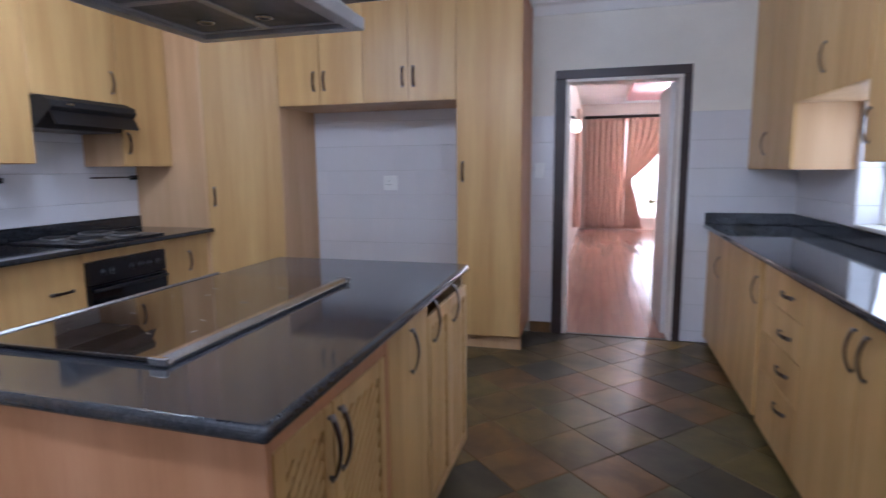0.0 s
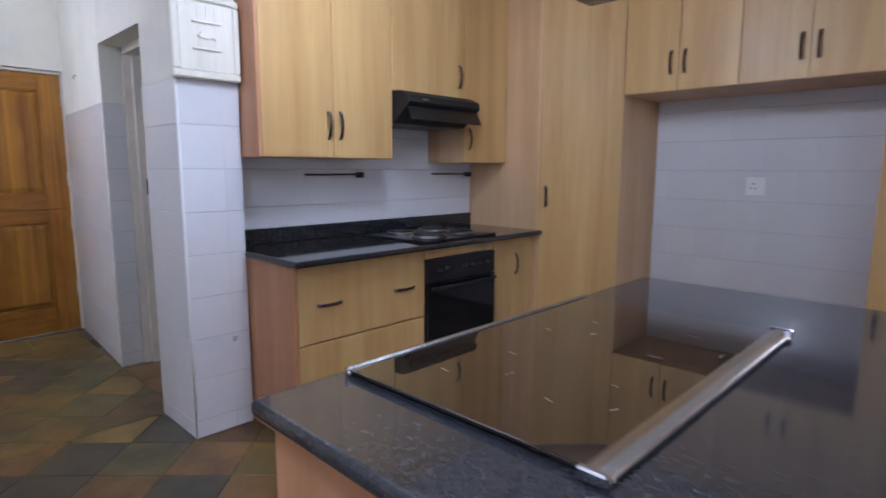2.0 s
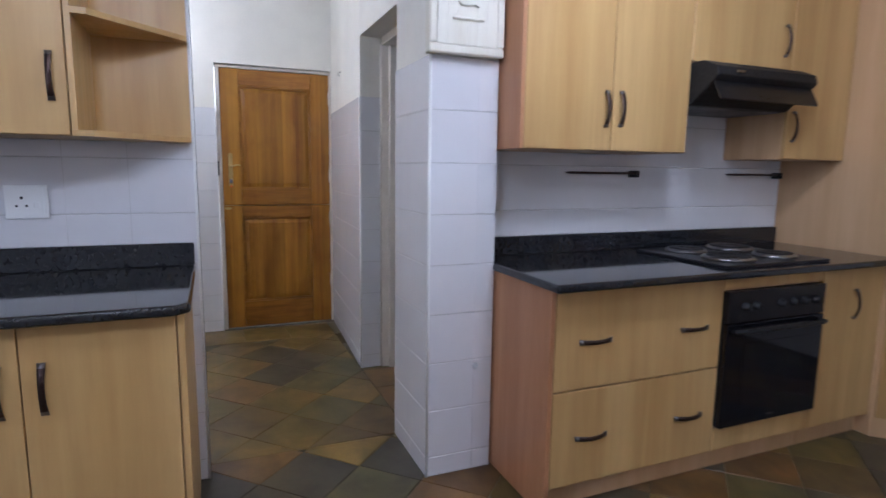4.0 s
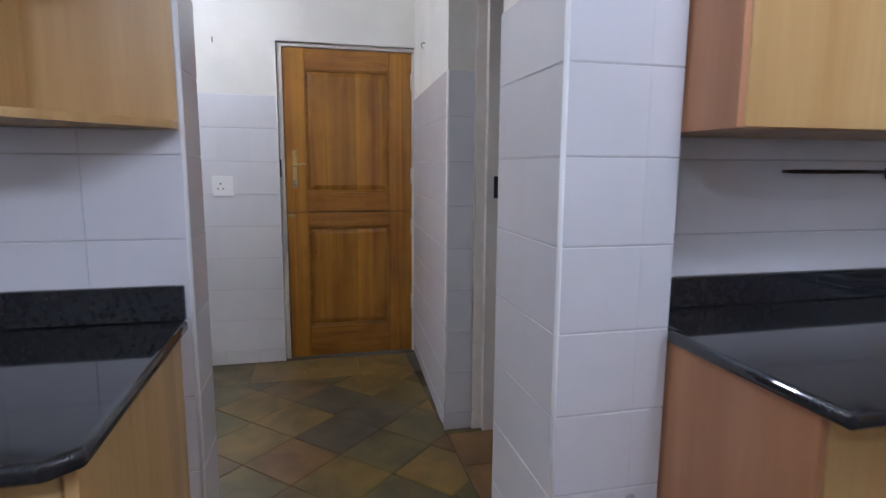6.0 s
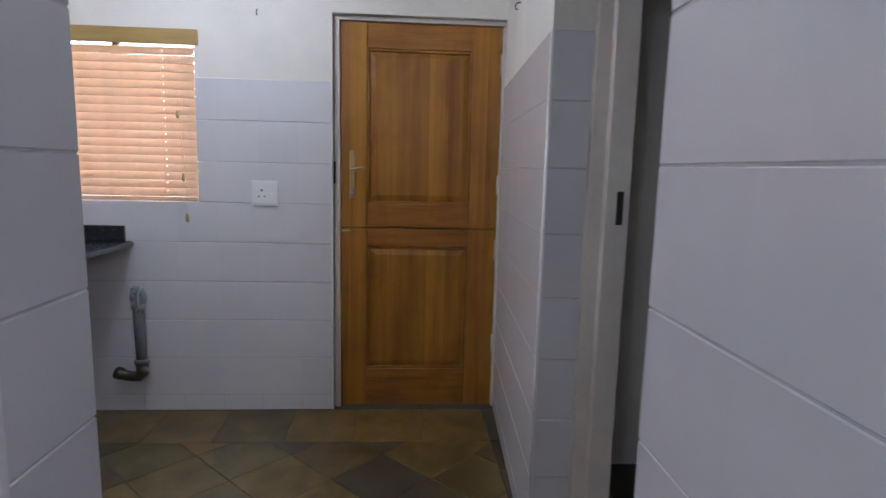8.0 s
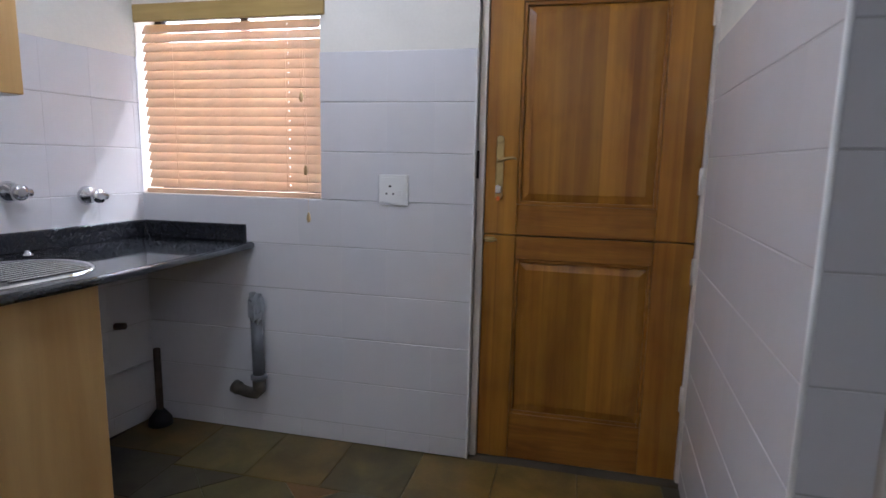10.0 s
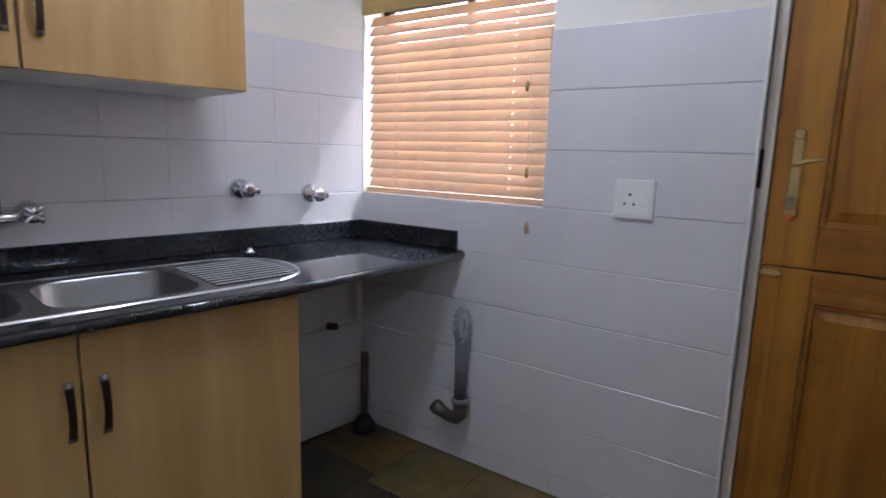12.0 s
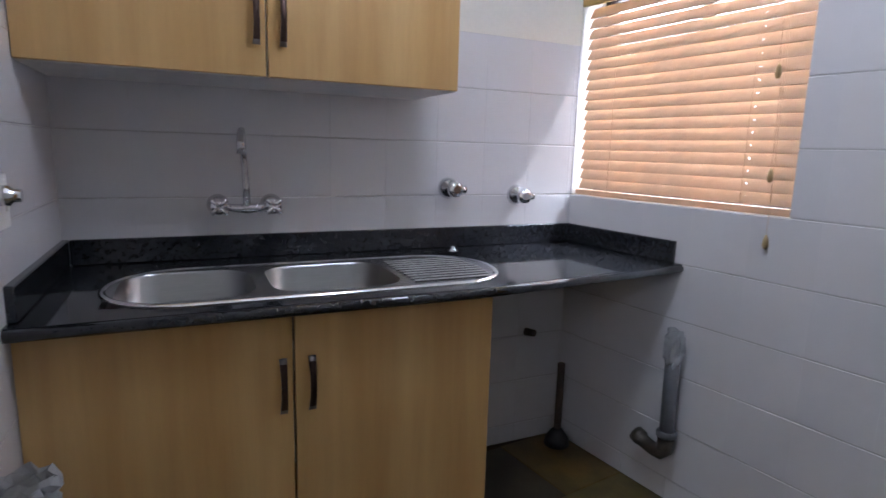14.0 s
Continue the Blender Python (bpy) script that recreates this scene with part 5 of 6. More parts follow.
# flat deck between bowls and rim, with two openings
bm = bmesh.new()
outer = rounded(sx0, sx1, sy0, sy1, 0.20, 0.004, 10)
deck_edges = []
def loop_of(bm, pts):
    vs = [bm.verts.new(p) for p in pts]
    return [bm.edges.new((vs[i], vs[(i + 1) % len(vs)])) for i in range(len(vs))]
deck_edges += loop_of(bm, rounded(sx0 + 0.012, sx1 - 0.012, sy0 + 0.012, sy1 - 0.012, 0.19, 0.0035, 10))
for a, b in bowls:
    deck_edges += loop_of(bm, rounded(a, b, sy0 + 0.05, sy1 - 0.035, 0.09, 0.0035, 8))
bmesh.ops.triangle_fill(bm, use_beauty=True, use_dissolve=False, edges=deck_edges)
bmesh.ops.recalc_face_normals(bm, faces=bm.faces)
if sum(f.normal.z for f in bm.faces) < 0:
    bmesh.ops.reverse_faces(bm, faces=bm.faces)
part("deck", bm, M_STEEL, sink)
bm = bmesh.new()
loft(bm, [rounded(sx0 - 0.004, sx1 + 0.004, sy0 - 0.004, sy1 + 0.004, 0.204, 0.0008, 10), rounded(sx0, sx1, sy0, sy1, 0.20, 0.0065, 10), rounded(sx0 + 0.006, sx1 - 0.006, sy0 + 0.006, sy1 - 0.006, 0.195, 0.0065, 10), rounded(sx0 + 0.012, sx1 - 0.012, sy0 + 0.012, sy1 - 0.012, 0.19, 0.0035, 10)], 0, False)
part("rim", bm, M_CHROME, sink)
for a, b in bowls:
    y0, y1 = sy0 + 0.05, sy1 - 0.035
    bm = bmesh.new()
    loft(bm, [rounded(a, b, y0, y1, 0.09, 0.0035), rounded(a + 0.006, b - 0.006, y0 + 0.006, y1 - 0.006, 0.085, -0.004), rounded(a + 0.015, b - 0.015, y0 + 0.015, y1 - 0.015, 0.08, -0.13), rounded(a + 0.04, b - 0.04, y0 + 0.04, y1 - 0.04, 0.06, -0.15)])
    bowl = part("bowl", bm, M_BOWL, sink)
    part("waste", lathe(bmesh.new(), [(0.035, -0.149), (0.033, -0.146), (0.02, -0.147)], ((a + b) / 2, (y0 + y1) / 2, 0), "z", 20), M_CHROME, bowl)
for k in range(10):
    y = sy0 + 0.075 + k * 0.031
    bm = bmesh.new()
    box(bm, sx0 + 0.05 + 0.02 * abs(k - 4.5) / 4.5, -4.478, y, y + 0.014, 0.0036, 0.0085, 0.003)
    part("drainer_rib", bm, M_STEEL, sink)
part("plug", lathe(bmesh.new(), [(0.018, 0.004), (0.020, 0.010), (0.010, 0.016), (0.006, 0.026)], (-4.78, sy0 - 0.026, 0), "z", 16), M_CHROME, sink)
part("overflow_cap", lathe(bmesh.new(), [(0.016, 0.004), (0.014, 0.010), (0.006, 0.012)], (-4.68, sy0 - 0.024, 0), "z", 16), M_BLACKMATT, sink)

mixer = thing("sink_mixer", (-4.078, SINK, 1.062), label="chrome wall-mounted sink mixer with a swan-neck spout", category="tap")
bm = bmesh.new()
tube(bm, [(0.075, 0.062, 0), (0.04, 0.07, -0.006), (0, 0.074, -0.008), (-0.04, 0.07, -0.006), (-0.075, 0.062, 0)], [0.012, 0.013, 0.016, 0.013, 0.012], 14)
part("body", bm, M_CHROME, mixer)
for x in (0.082, -0.082):
    bm = lathe(bmesh.new(), [(0.034, 0.0065), (0.033, 0.012), (0.020, 0.030), (0.014, 0.034), (0.014, 0.055), (0.022, 0.060), (0.028, 0.075), (0.024, 0.088), (0.010, 0.093)], (x, 0, 0), "y", 20)
    v = part("valve", bm, M_CHROME, mixer)
    bm = bmesh.new()
    for a in range(4):
        t = radians(45 + 90 * a)
        tube(bm, [(x, 0.088, 0), (x + 0.032 * math.cos(t), 0.094, 0.032 * math.sin(t))], [0.006, 0.0075], 8)
    part("cross_handle", bm, M_CHROME, v)
bm = bmesh.new()
pts = [(0, 0.074, 0.0), (0, 0.078, 0.06), (0.004, 0.085, 0.13), (0.008, 0.097, 0.19), (0.012, 0.120, 0.222), (0.016, 0.150, 0.232), (0.02, 0.175, 0.222), (0.022, 0.186, 0.195), (0.022, 0.188, 0.165)]
tube(bm, pts, [0.013, 0.0115, 0.0105, 0.0105, 0.0105, 0.0105, 0.0105, 0.012, 0.013], 12)
part("spout", bm, M_CHROME, mixer)

for x, z in ((-4.81, 1.112), (-5.112, 1.085)):
    v = thing("stop_valve", (x, SINK, z), label="chrome washing machine valve on the tiles", category="valve", group="machine valves")
    bm = lathe(bmesh.new(), [(0.040, 0.0065), (0.040, 0.012), (0.030, 0.030), (0.019, 0.036), (0.018, 0.058)], (0, 0, 0), "y", 20)
    part("rose", bm, M_CHROME, v)
    bm = lathe(bmesh.new(), [(0.022, 0.059), (0.030, 0.068), (0.028, 0.086), (0.014, 0.091)], (0, 0, 0), "y", 16)
    part("knob", bm, M_CHROME, v)
    bm = tube(bmesh.new(), [(0, 0.045, 0), (-0.052, 0.056, -0.004)], [0.014, 0.016], 10)
    part("outlet", bm, M_CHROME, v)
    part("outlet_hole", lathe(bmesh.new(), [(0.011, -0.0535), (0.009, -0.0545)], (0, 0.056, -0.004), "x", 10), M_DARKGAP, v)

sink_wall_cupboard = unit("wall_cupboard", (SX0 - 0.004, -0.40, 0), 180, 1.101, 0.366, 1.428, 2.2, [("door", 0.0, 0.547, 1.428, 2.2, (0.521, 1.578)), ("door", 0.549, 1.101, 1.428, 2.2, (0.588, 1.578))], 0, "oak laminate wall cupboard over the sink with two doors", "", M_WHITEDOOR)

# the sink end of the scullery stands eight degrees out of square
swing = pose(WEST, SINK + 0.02, 0, 0, 0, -8) @ pose(-WEST, -SINK, 0)
for ob in list(bpy.data.objects):
    if ob.parent is None and (ob.name in ("sink_cupboard", "sink_worktop", "sink", "sink_mixer", "wall_sink", "wall_nib") or ob.name.startswith("stop_valve") or ob == sink_wall_cupboard or ob == sink_upstand):
        ob.matrix_world = swing @ ob.matrix_basis

# blind
blind = thing("window_blind", (WEST, 0, 0), label="lowered orange-brown slatted wooden blind, slats almost closed", category="blind")
part("valance", box(bmesh.new(), -0.005, 0.012, -0.742, 0.162, 1.830, 1.903, 0.003), M_VALANCE, blind, "yellow-brown wooden valance")
part("headrail", box(bmesh.new(), -0.06, -0.008, -0.738, 0.13, 1.848, 1.888), M_VALANCE, blind)
ns = 18
def crowned(bm, x0, x1, y0, y1):
    """A thin slat, slightly arched across its width."""
    n, rows = 6, []
    for i in range(n + 1):
        x = x0 + (x1 - x0) * i / n
        z = 0.0018 * (1 - (x / 0.0245) ** 2)
        rows.append([bm.verts.new((x, y, z + d)) for y, d in ((y0, -0.0012), (y1, -0.0012), (y1, 0.0012), (y0, 0.0012))])
    for r0, r1 in zip(rows, rows[1:]):
        for k in range(4):
            bm.faces.new((r0[k], r0[(k + 1) % 4], r1[(k + 1) % 4], r1[k]))
    bm.faces.new(rows[0][::-1]), bm.faces.new(rows[-1])


sl = bmesh.new()
for a, b in ((-0.4280, 0.2740), (0.2780, 0.425)):
    crowned(sl, -0.0245, 0.0245, a, b)
for b, c in ((-0.0245, -0.004), (0.001, 0.0245)):
    crowned(sl, b, c, 0.2740, 0.2780)
bmesh.ops.recalc_face_normals(sl, faces=sl.faces)
first = None
for k in range(ns):
    z = 1.135 + k * 0.0395
    if first is None:
        first = part("slat", sl, M_SLAT, blind)
        ob = first
    else:
        ob = new("slat", first.data)
        ob.parent = blind
    tilt = 63 if k < 10 else 63 - (k - 9) * 0.45
    ob.matrix_local = pose(-0.030, -0.2955, z, 0.0, tilt + random.uniform(-1.5, 1.5), random.uniform(-0.2, 0.2))
part("bottom_rail", box(bmesh.new(), -0.046, -0.014, -0.738, 0.129, 1.0865, 1.108, 0.002), M_SLAT, blind)
for y in (-0.56, -0.02):
    for x in (-0.0045, -0.056):
        part("ladder_cord", tube(bmesh.new(), [(x, y, 1.10), (x, y, 1.85)], 0.0007, 5), M_SLAT, blind)
for y, z in ((0.06, 1.50), (0.075, 1.20), (0.085, 1.00)):
    part("pull_cord", tube(bmesh.new(), [(0.014, y - 0.01, 1.835), (0.016, y, z + 0.03)], 0.0006, 5), M_SLAT, blind)
for y, z in ((0.06, 1.50), (0.075, 1.20), (0.085, 1.00)):
    part("tassel", lathe(bmesh.new(), [(0.003, 0.028), (0.007, 0.016), (0.009, 0.0), (0.006, -0.012), (0.002, -0.015)], (0.016, y, z), "z", 12), M_CORD, blind)

# waste pipes
pipe = thing("waste_pipe", (WEST, -0.15, 0), label="grey waste standpipe with an old elbow, plastic bag tied on top", category="pipe")
part("standpipe", tube(bmesh.new(), [(0.055, 0, 0.25), (0.055, -0.005, 0.58)], 0.026, 16), M_PVC, pipe)
bm = bmesh.new()
tube(bm, [(0.055, 0, 0.27), (0.055, 0, 0.225), (0.055, -0.02, 0.205), (0.055, -0.05, 0.203), (0.052, -0.100, 0.212), (0.050, -0.106, 0.214), (0.046, -0.132, 0.222)], [0.030, 0.030, 0.028, 0.025, 0.025, 0.031, 0.031], 14)
part("elbow", bm, M_BRASSPIPE, pipe, "tarnished brown elbow")
part("collar", lathe(bmesh.new(), [(0.036, 0.275), (0.036, 0.292), (0.030, 0.296)], (0.055, 0, 0), "z", 18), M_PVC, pipe)


def wrap(bm, c, r, h, seed):
    """Crumpled plastic round a pipe end."""
    rnd = random.Random(seed)
    rings = []
    for i in range(9):
        s = i / 8
        ring = []
        for k in range(18):
            a = k * math.tau / 18
            rr = r * (1.0 + 0.35 * math.sin(s * 3.1)) * rnd.uniform(0.72, 1.2)
            ring.append(bm.verts.new(Vector(c) + Vector((rr * math.cos(a), rr * math.sin(a), (s - 0.5) * h + rnd.uniform(-0.008, 0.008)))))
        rings.append(ring)
    for r0, r1 in zip(rings, rings[1:]):
        for k in range(18):
            bm.faces.new((r0[k], r0[(k + 1) % 18], r1[(k + 1) % 18], r1[k]))
    return bm


part("plastic_wrap", wrap(bmesh.new(), (0.055, -0.005, 0.600), 0.025, 0.13, 3), M_WRAP, pipe, "crumpled clear plastic bag")
part("inner_pipe", tube(bmesh.new(), [(0.055, -0.005, 0.581), (0.055, -0.008, 0.655)], 0.019, 12), M_STEEL, pipe)

old = thing("floor_pipe", (WEST + 0.072, SINK + 0.105, 0), label="old brown pipe stub rising from the floor corner", category="pipe")
part("pipe", tube(bmesh.new(), [(0, 0, 0.0), (0, 0, 0.37)], 0.016, 12), M_RUSTPIPE, old)
part("foot", lathe(bmesh.new(), [(0.055, 0.0), (0.05, 0.03), (0.03, 0.06), (0.018, 0.075)], (0, 0, 0), "z", 18), M_BLACKMATT, old)
stub = thing("pipe_stub", (-5.198, SINK - 0.005, 0.50), label="short dark pipe stub out of the tiles under the worktop", category="pipe")
part("stub", tube(bmesh.new(), [(0, 0.0065, 0), (-0.01, 0.05, 0.004)], [0.017, 0.015], 12), M_RUSTPIPE, stub)
p2 = thing("waste_pipe", (-3.49, -0.10, 0), label="grey waste standpipe wrapped in clear plastic by the sink cupboard", category="pipe")
part("standpipe", tube(bmesh.new(), [(-0.045, 0, 0.0), (-0.045, 0, 0.64)], 0.026, 16), M_PVC, p2)
part("plastic_wrap", wrap(bmesh.new(), (-0.045, 0, 0.655), 0.036, 0.11, 8), M_WRAP, p2, "crumpled clear plastic bag")

# pantry things seen as a sliver through the doorway
rack = thing("pantry_shelf", (-4.78, 2.6, 0), label="pale pantry shelves in the dim room", category="shelf")
for z in (0.35, 0.7, 1.02, 1.4):
    part("board", box(bmesh.new(), -0.0, 0.35, 0.0, 0.65, z, z + 0.02, 0.001), M_TRIM, rack)
part("upright", boxes((0.33, 0.35, 0.0, 0.02, 0, 1.5), (0.33, 0.35, 0.63, 0.65, 0, 1.5)), M_TRIM, rack)

# ---- lounge ----
def curtain(name, x0, x1, z0, z1, y, label, folds, amp=0.05, pull=None, mat=None):
    """Hanging pleated cloth; pull: (x, z) at which it is gathered to one side."""
    bm = bmesh.new()
    nx, nz = folds * 8, 26
    rows = []
    for j in range(nz + 1):
        s = j / nz
        z = z1 + (z0 - z1) * s
        row = []
        for i in range(nx + 1):
            u = i / nx
            x = x0 + (x1 - x0) * u
            if pull:
                tie = (z1 - pull[1]) / (z1 - z0)
                g = min(s / tie, 1.0) ** 1.8 if s <= tie else max(0.0, 1.0 - (s - tie) * 0.7)
                x = x + (pull[0] - x) * 0.86 * g
            row.append(bm.verts.new((x, y + amp * math.sin(u * folds * math.tau) * (0.6 + 0.4 * s), z)))
        rows.append(row)
    for r0, r1 in zip(rows, rows[1:]):
        for i in range(nx):
            bm.faces.new((r0[i], r0[i + 1], r1[i + 1], r1[i])).smooth = True
    ob = part(name, bm, mat or M_CURTAIN)
    mod = ob.modifiers.new("cloth", "SOLIDIFY")
    mod.thickness = 0.004
    return tagged(ob, label=label, category="curtain")


curtain("curtain", 0.02, 0.80, 0.03, 2.28, 12.36, "full-length apricot curtain hanging in pleats", 7)
curtain("curtain", 0.82, 1.75, 0.03, 2.28, 12.34, "apricot curtain tied back to one side", 7, 0.04, (0.80, 1.05))
curtain("net_curtain", 0.46, 3.15, 0.28, 2.24, 12.45, "sheer white net curtain in front of the window", 16, 0.02, None, M_NET)
side_curtain = curtain("curtain", 0.0, 0.55, 0.35, 2.2, 0.0, "narrow apricot curtain on the side wall", 5)
side_curtain.matrix_world = pose(-0.03, 9.3, 0, 0, 0, 90)
pole = thing("curtain_pole", (0, 12.36, 2.31), label="dark curtain pole across the lounge window", category="pole")
part("rod", tube(bmesh.new(), [(-0.02, 0, 0), (3.3, 0, 0)], 0.03, 12), M_DARKBROWN, pole)
wl = thing("wall_lamp", (-0.09, 7.6, 1.80), label="glowing glass wall lamp on the lounge wall", category="lamp")
part("bracket", tube(bmesh.new(), [(0, 0, 0.12), (0.05, 0, 0.13), (0.09, 0, 0.08)], 0.012, 8), M_BLACKMATT, wl)
part("shade", lathe(bmesh.new(), [(0.02, 0.09), (0.05, 0.06), (0.062, 0.0), (0.045, -0.05), (0.015, -0.07)], (0.09, 0, 0), "z", 18), M_WALLLAMP, wl)
cl = thing("ceiling_light", (0.72, 8.6, 2.58), label="bright round lounge ceiling light", category="lamp")
part("base", lathe(bmesh.new(), [(0.20, -0.001), (0.20, -0.02)], (0, 0, 0), "z", 28), M_PLASTIC, cl)
part("diffuser", lathe(bmesh.new(), [(0.19, -0.021), (0.17, -0.06), (0.10, -0.09), (0.03, -0.1)], (0, 0, 0), "z", 28), M_WALLLAMP, cl)

# ---- wall tiles ----
TW, JOINT, UPRIGHT, TT = 0.2, 0.0026, 0.0001, 0.006
TILE_MESH = {}


def tile_mesh(w, h):
    key = (round(w, 3), round(h, 3))
    if key not in TILE_MESH:
        c = 0.002
        bm = bmesh.new()
        a = [bm.verts.new(p) for p in ((0, 0, 0), (w, 0, 0), (w, 0, h), (0, 0, h))]
        m = [bm.verts.new((v.co.x, -TT + c, v.co.z)) for v in a]
        t = [bm.verts.new((v.co.x, -TT, min(max(v.co.z, c), h - c))) for v in a]
        for r0, r1 in ((a, m), (m, t)):
            for k in range(4):
                bm.faces.new((r0[k], r0[(k + 1) % 4], r1[(k + 1) % 4], r1[k]))
        bm.faces.new(t)
        bmesh.ops.recalc_face_normals(bm, faces=bm.faces)
        me = bpy.data.meshes.new("tile")
        bm.to_mesh(me)
        bm.free()
        me.materials.append(M_TILE)
        TILE_MESH[key] = me
    return TILE_MESH[key]


def rest(rect, hole):
    """What a hole leaves of a rectangle."""
    x0, x1, z0, z1 = rect
    a0, a1, b0, b1 = hole
    if a0 >= x1 or a1 <= x0 or b0 >= z1 or b1 <= z0:
        return [rect]
    out = []
    if a0 > x0:
        out.append((x0, a0, z0, z1))
    if a1 < x1:
        out.append((a1, x1, z0, z1))
    m0, m1 = max(x0, a0), min(x1, a1)
    if b0 > z0:
        out.append((m0, m1, z0, b0))
    if b1 < z1:
        out.append((m0, m1, b1, z1))
    return out


def tiling(parent, origin, turn, length, z0, z1, phase=0.0, holes=(), wobble=0.0006, upright=UPRIGHT):
    """Tiles a wall face: local x along it, facing -y, courses every 0.2 m from 0.085 up."""
    base = pose(origin[0], origin[1], 0, 0, 0, turn)
    bed = bmesh.new()
    rects = [(0.0, length, z0, z1)]
    for h in holes:
        rects = [q for r in rects for q in rest(r, h)]
    for r in rects:
        if r[1] - r[0] > 0.003 and r[3] - r[2] > 0.003:
            box(bed, r[0] + 0.0015, r[1] - 0.0015, -0.0040, -0.0001, r[2] + 0.001, r[3] - 0.001)
    part("tile_bed", bed, M_TILEPAINT, parent).matrix_local = base
    courses = [0.0, 0.085] + [0.085 + TW * k for k in range(1, 14)]
    for c0, c1 in zip(courses, courses[1:]):
        b0, b1 = max(c0, z0), min(c1, z1)
        if b1 - b0 < 0.015:
            continue
        x = -((TW - phase) % TW) if phase else 0.0
        out, lean = random.uniform(0, wobble), random.uniform(-0.12, 0.12)
        while x < length - 0.004:
            rects = [(max(x, 0.0), min(x + TW, length), b0, b1)]
            for h in holes:
                rects = [q for r in rects for q in rest(r, h)]
            for r in rects:
                up = JOINT if c0 == 0.0 else upright
                w, hgt = r[1] - r[0] - up, r[3] - r[2] - JOINT
                if w > 0.012 and hgt > 0.010:
                    ob = new("tile", tile_mesh(w, hgt))
                    ob.parent = parent
                    ob.matrix_local = base @ pose(r[0] + up / 2, -0.0002 + out, r[2] + JOINT / 2, lean, 0, 0)
            x += TW


# faces: turn 90 looks +x, 0 looks -y, 180 looks +y, -90 looks -x
tiling(wall_west, (WEST, SINK), 90, 1.565, 0, DADO, 0.0, ((0.028, 0.91, 1.085, 1.95),))
tiling(wall_passage, (WEST, PASS + 0.066), -3.23, 1.172, 0, DADO)
tiling(wall_passage, (-4.22, PASS), 90, 0.122, 0, DADO)
tiling(wall_sink, (SX0, SINK), 180, 1.84, 0, DADO, 0.0, (), 0.0006, 0.0005)
tiling(wall_nib, (-3.56, 0.1), -90, 0.87, 0, DADO)
tiling(wall_left, (LEFT, 0.685), 180, 0.195, 0, CEIL)
tiling(wall_left, (LEFT, -0.62), 90, 1.305, 0.97, 1.345, 0.085, (), 0.0006, 0.0017)
tiling(wall_left, (LEFT, 0.655), 90, 0.03, 0, 2.46)
tiling(wall_pillar, (-3.295, 1.516), 0, 0.417, 0, DADO, 0.017)
tiling(wall_pillar, (-2.878, 1.516), 90, 0.284, 0, DADO, 0.0, (), 0.0006, 0.0010)
tiling(wall_stove, (STOVE, 1.80), 90, 1.86, 0.968, 1.73, 0.0, (), 0.0006, 0.0004)
tiling(wall_north, (-2.04, NORTH), 0, 1.375, 0, 1.77, 0.1, (), 0.0006, 0.0004)
tiling(wall_north, (-0.208, NORTH), 0, 0.172, 0, DADO)
tiling(wall_north, (0.912, NORTH), 0, 0.70, 0, DADO)
tiling(wall_east, (EAST, 4.58), -90, 3.07, 0.968, 1.4, 0.0, ((0.93, 1.74, 0.98, 1.62),))
tiling(wall_east, (EAST, 3.65), 0, 0.12, 0.985, 1.62)

# bullnose strips on the tiled outside corners
for name, x, y, z1 in (("wall_left", LEFT, 0.685, 2.46), ("wall_pillar", -2.878, 1.516, DADO), ("wall_passage", -4.22, PASS, DADO)):
    bm = tube(bmesh.new(), [(x + (0.001 if x > -4 else 0.001), y + (-0.001 if name != "wall_left" else 0.001), 0.0), (x + 0.001, y + (-0.001 if name != "wall_left" else 0.001), z1)], 0.0065, 10)
    part("corner_strip", bm, M_PLASTIC, bpy.data.objects[name], "white corner strip")
bm = box(bmesh.new(), WEST + 0.001, WEST + 0.0095, 0.789, 0.797, 0.0, DADO, 0.002)
part("corner_strip", bm, M_PLASTIC, wall_west, "white corner strip")

# ---- slate floor ----
SLAB = 0.29


def clip(poly, x0, x1, y0, y1):
    """A convex polygon cut to a rectangle."""
    for axis, lim, keep in ((0, x0, 1), (0, x1, -1), (1, y0, 1), (1, y1, -1)):
        out = []
        for p, q in zip(poly, poly[1:] + poly[:1]):
            dp, dq = (p[axis] - lim) * keep, (q[axis] - lim) * keep
            if dp >= 0:
                out.append(p)
            if dp * dq < 0:
                t = dp / (dp - dq)
                out.append((p[0] + t * (q[0] - p[0]), p[1] + t * (q[1] - p[1])))
        poly = out
        if len(poly) < 3:
            return []
    return poly


def area(poly):
    return 0.5 * sum(p[0] * q[1] - q[0] * p[1] for p, q in zip(poly, poly[1:] + poly[:1]))


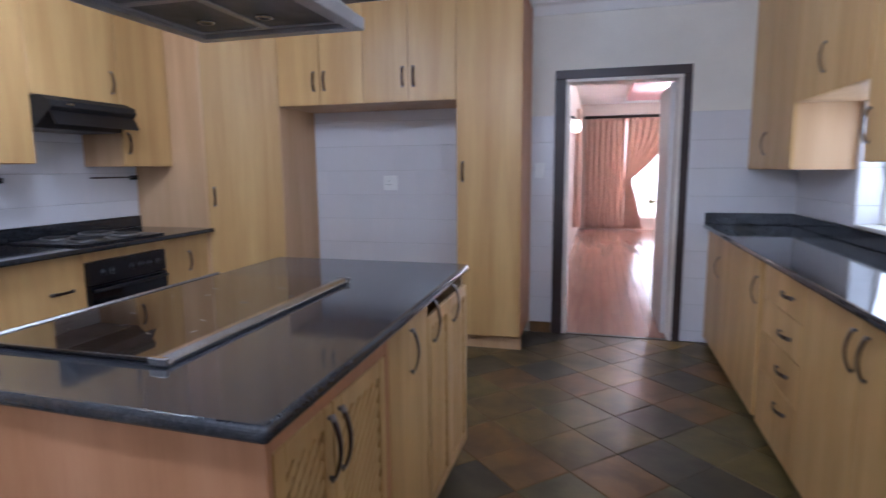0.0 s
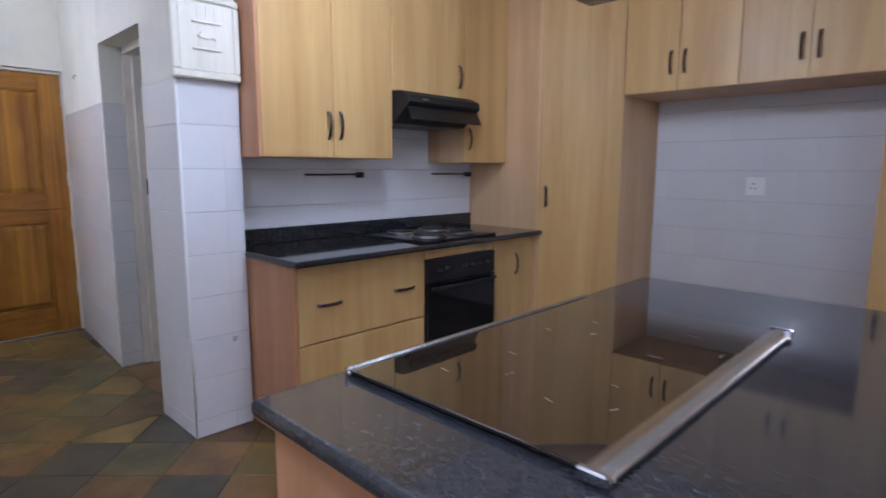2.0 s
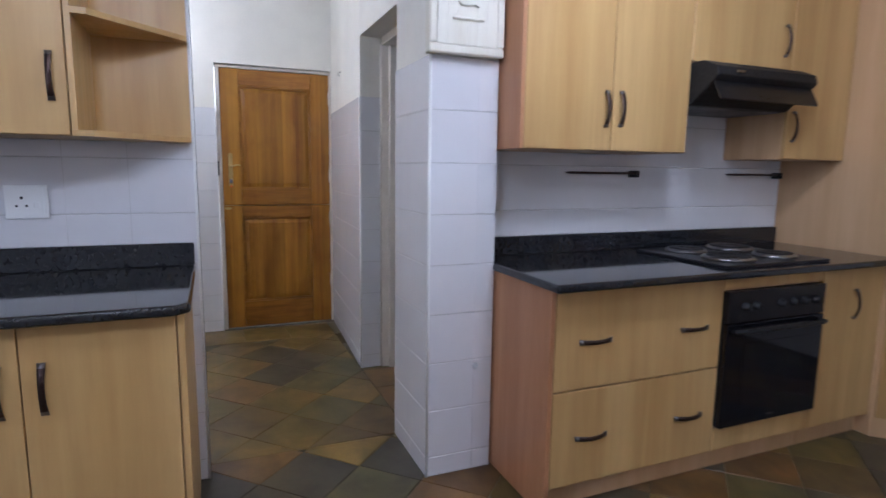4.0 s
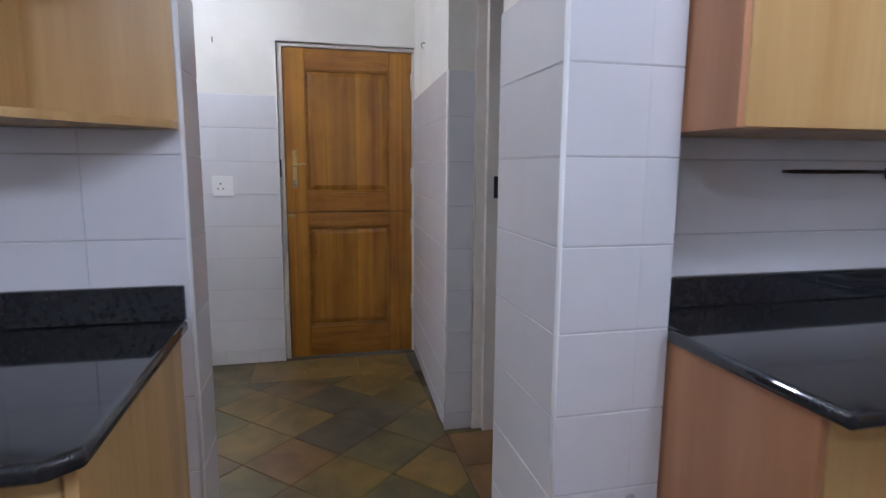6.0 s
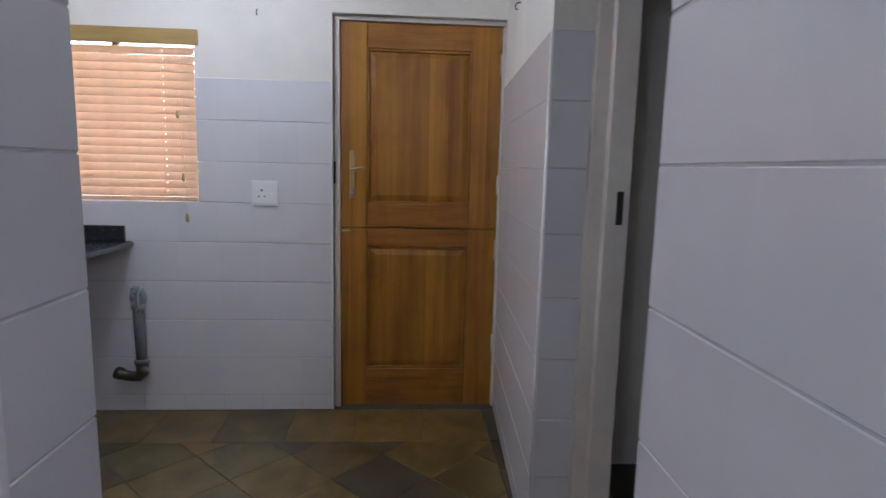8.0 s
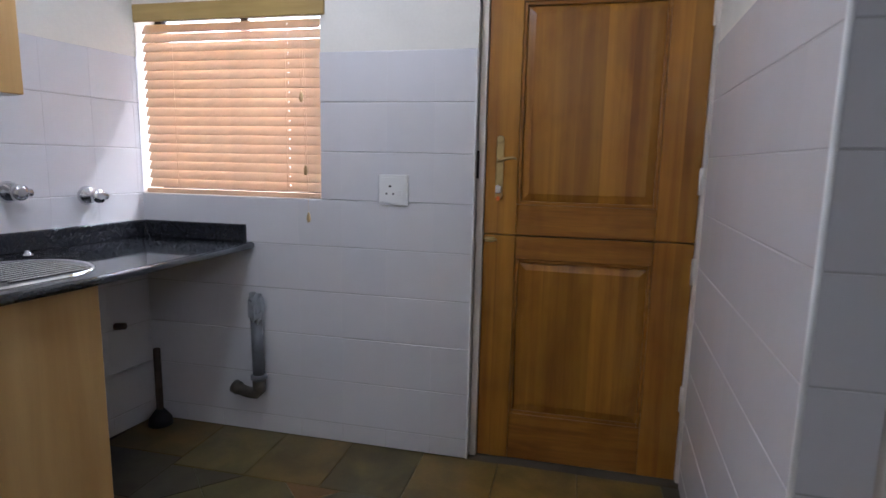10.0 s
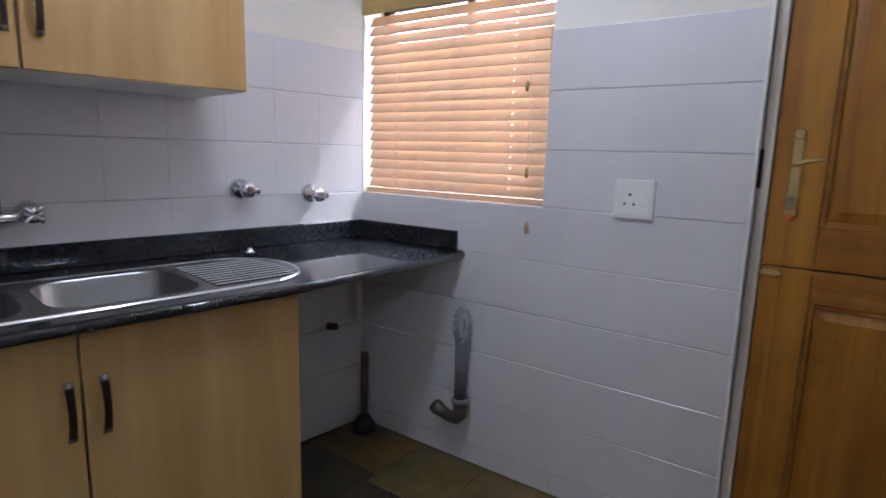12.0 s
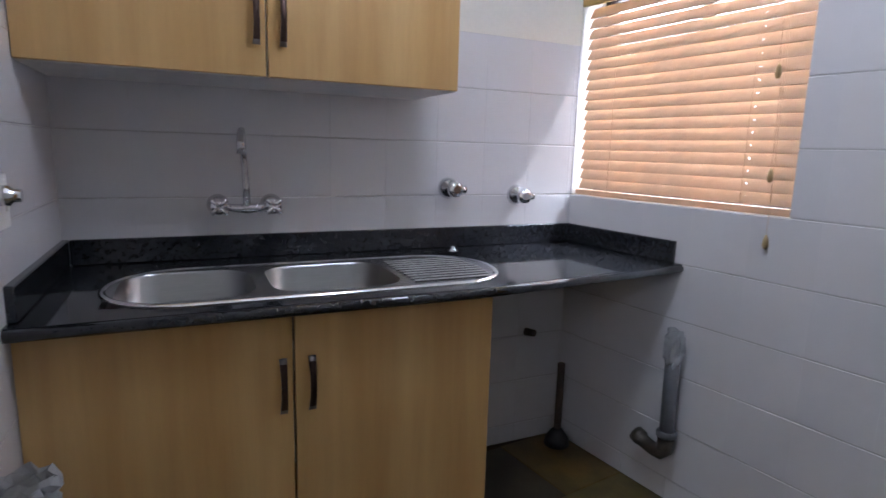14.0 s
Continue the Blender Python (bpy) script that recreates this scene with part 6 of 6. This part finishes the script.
def slab_geometry(bm, poly, rnd, origin):
    c = (sum(p[0] for p in poly) / len(poly), sum(p[1] for p in poly) / len(poly))
    k = max(0.3, 1 - 0.0012 / (math.sqrt(abs(area(poly))) / 2))
    h = [-0.002 + rnd.uniform(-0.0012, 0.0012) for _ in poly]
    lo = [bm.verts.new((c[0] + (x - c[0]) * k - origin[0], c[1] + (y - c[1]) * k - origin[1], -0.008)) for x, y in poly]
    mid = [bm.verts.new((v.co.x, v.co.y, z - 0.0025)) for v, z in zip(lo, h)]
    k2 = k * 0.985
    hi = [bm.verts.new((c[0] + (x - c[0]) * k2 - origin[0], c[1] + (y - c[1]) * k2 - origin[1], z)) for (x, y), z in zip(poly, h)]
    n = len(poly)
    for r0, r1 in ((lo, mid), (mid, hi)):
        for i in range(n):
            bm.faces.new((r0[i], r0[(i + 1) % n], r1[(i + 1) % n], r1[i]))
    bm.faces.new(hi)
    return c


slabs = []
d = SLAB * math.sqrt(2) / 2
for zone in ((-5.03, -3.30, -0.37, 1.58), (-3.30, EAST, SOUTH, NORTH - 0.02)):
    x0, x1, y0, y1 = zone
    for i in range(-60, 61):
        for j in range(-60, 61):
            cx, cy = -4.505 + (i + j) * d, 0.87 + (i - j) * d
            if x0 - d < cx < x1 + d and y0 - d < cy < y1 + d:
                pl = clip([(cx + d, cy), (cx, cy + d), (cx - d, cy), (cx, cy - d)], *zone)
                if pl and area(pl) > 0.0015:
                    slabs.append(pl)
for k in range(7):
    slabs.append([(WEST, -0.37 + k * 0.325), (-5.03, -0.37 + k * 0.325), (-5.03, min(1.70, -0.37 + (k + 1) * 0.325)), (WEST, min(1.70, -0.37 + (k + 1) * 0.325))])
for k in range(7):
    slabs.append([(WEST + k * 0.3, -0.77), (WEST + (k + 1) * 0.3, -0.77), (WEST + (k + 1) * 0.3, -0.37), (WEST + k * 0.3, -0.37)])
for k in range(5):
    slabs.append([(-4.78 + k * 0.3, 1.585), (-4.48 + k * 0.3, 1.585), (-4.48 + k * 0.3, 2.0), (-4.78 + k * 0.3, 2.0)])
rnd = random.Random(11)
near, far = [], []
for pl in slabs:
    cx, cy = sum(p[0] for p in pl) / len(pl), sum(p[1] for p in pl) / len(pl)
    under = (IX0 + 0.1 < cx < IX1 - 0.1 and IY0 + 0.1 < cy < IY1 - 0.1) or cx > 1.15 or cy < 0.0 and cx > -3.3 or (cx < -2.6 and cx > -3.3 and cy > 1.8) or (cy > 4.1 and cx < -0.2)
    (far if under else near).append(pl)
near.sort(key=lambda p: p[0][0])
far += near[298:]
for pl in near[:298]:
    bm = bmesh.new()
    c = (sum(p[0] for p in pl) / len(pl), sum(p[1] for p in pl) / len(pl))
    slab_geometry(bm, pl, rnd, c)
    ob = part("slate_slab", bm, M_SLATE, floor)
    ob.location = (c[0], c[1], 0)
bm = bmesh.new()
for pl in far:
    slab_geometry(bm, pl, rnd, (0, 0))
tagged(part("slate_paving", bm, M_SLATE_REST, floor), kind="stuff")

# lounge floor strips
strip = {}
for i in range(26):
    x = -0.10 + i * 0.09
    y = NORTH + 0.03 - (i * 0.37) % 0.9
    while y < 12.5:
        a, b = max(y, NORTH + 0.03), min(y + 1.1, 12.5)
        if b - a > 0.05 and len(strip) < 290:
            bm = boxes((x + 0.0008, x + 0.0892, a + 0.0006, b - 0.0006, -0.0105, 0.0), bevel=0.0012)
            ob = part("floorboard", bm, M_FLOORBOARD, lounge_floor)
            strip[ob.name] = ob
        y += 1.1
bm = boxes((2.24, 4.3, NORTH + 0.03, 12.5, -0.0105, 0.0), (-1.5, -0.26, NORTH + 0.03, 12.5, -0.0105, 0.0))
part("floorboard_rest", bm, M_FLOORBOARD, lounge_floor)
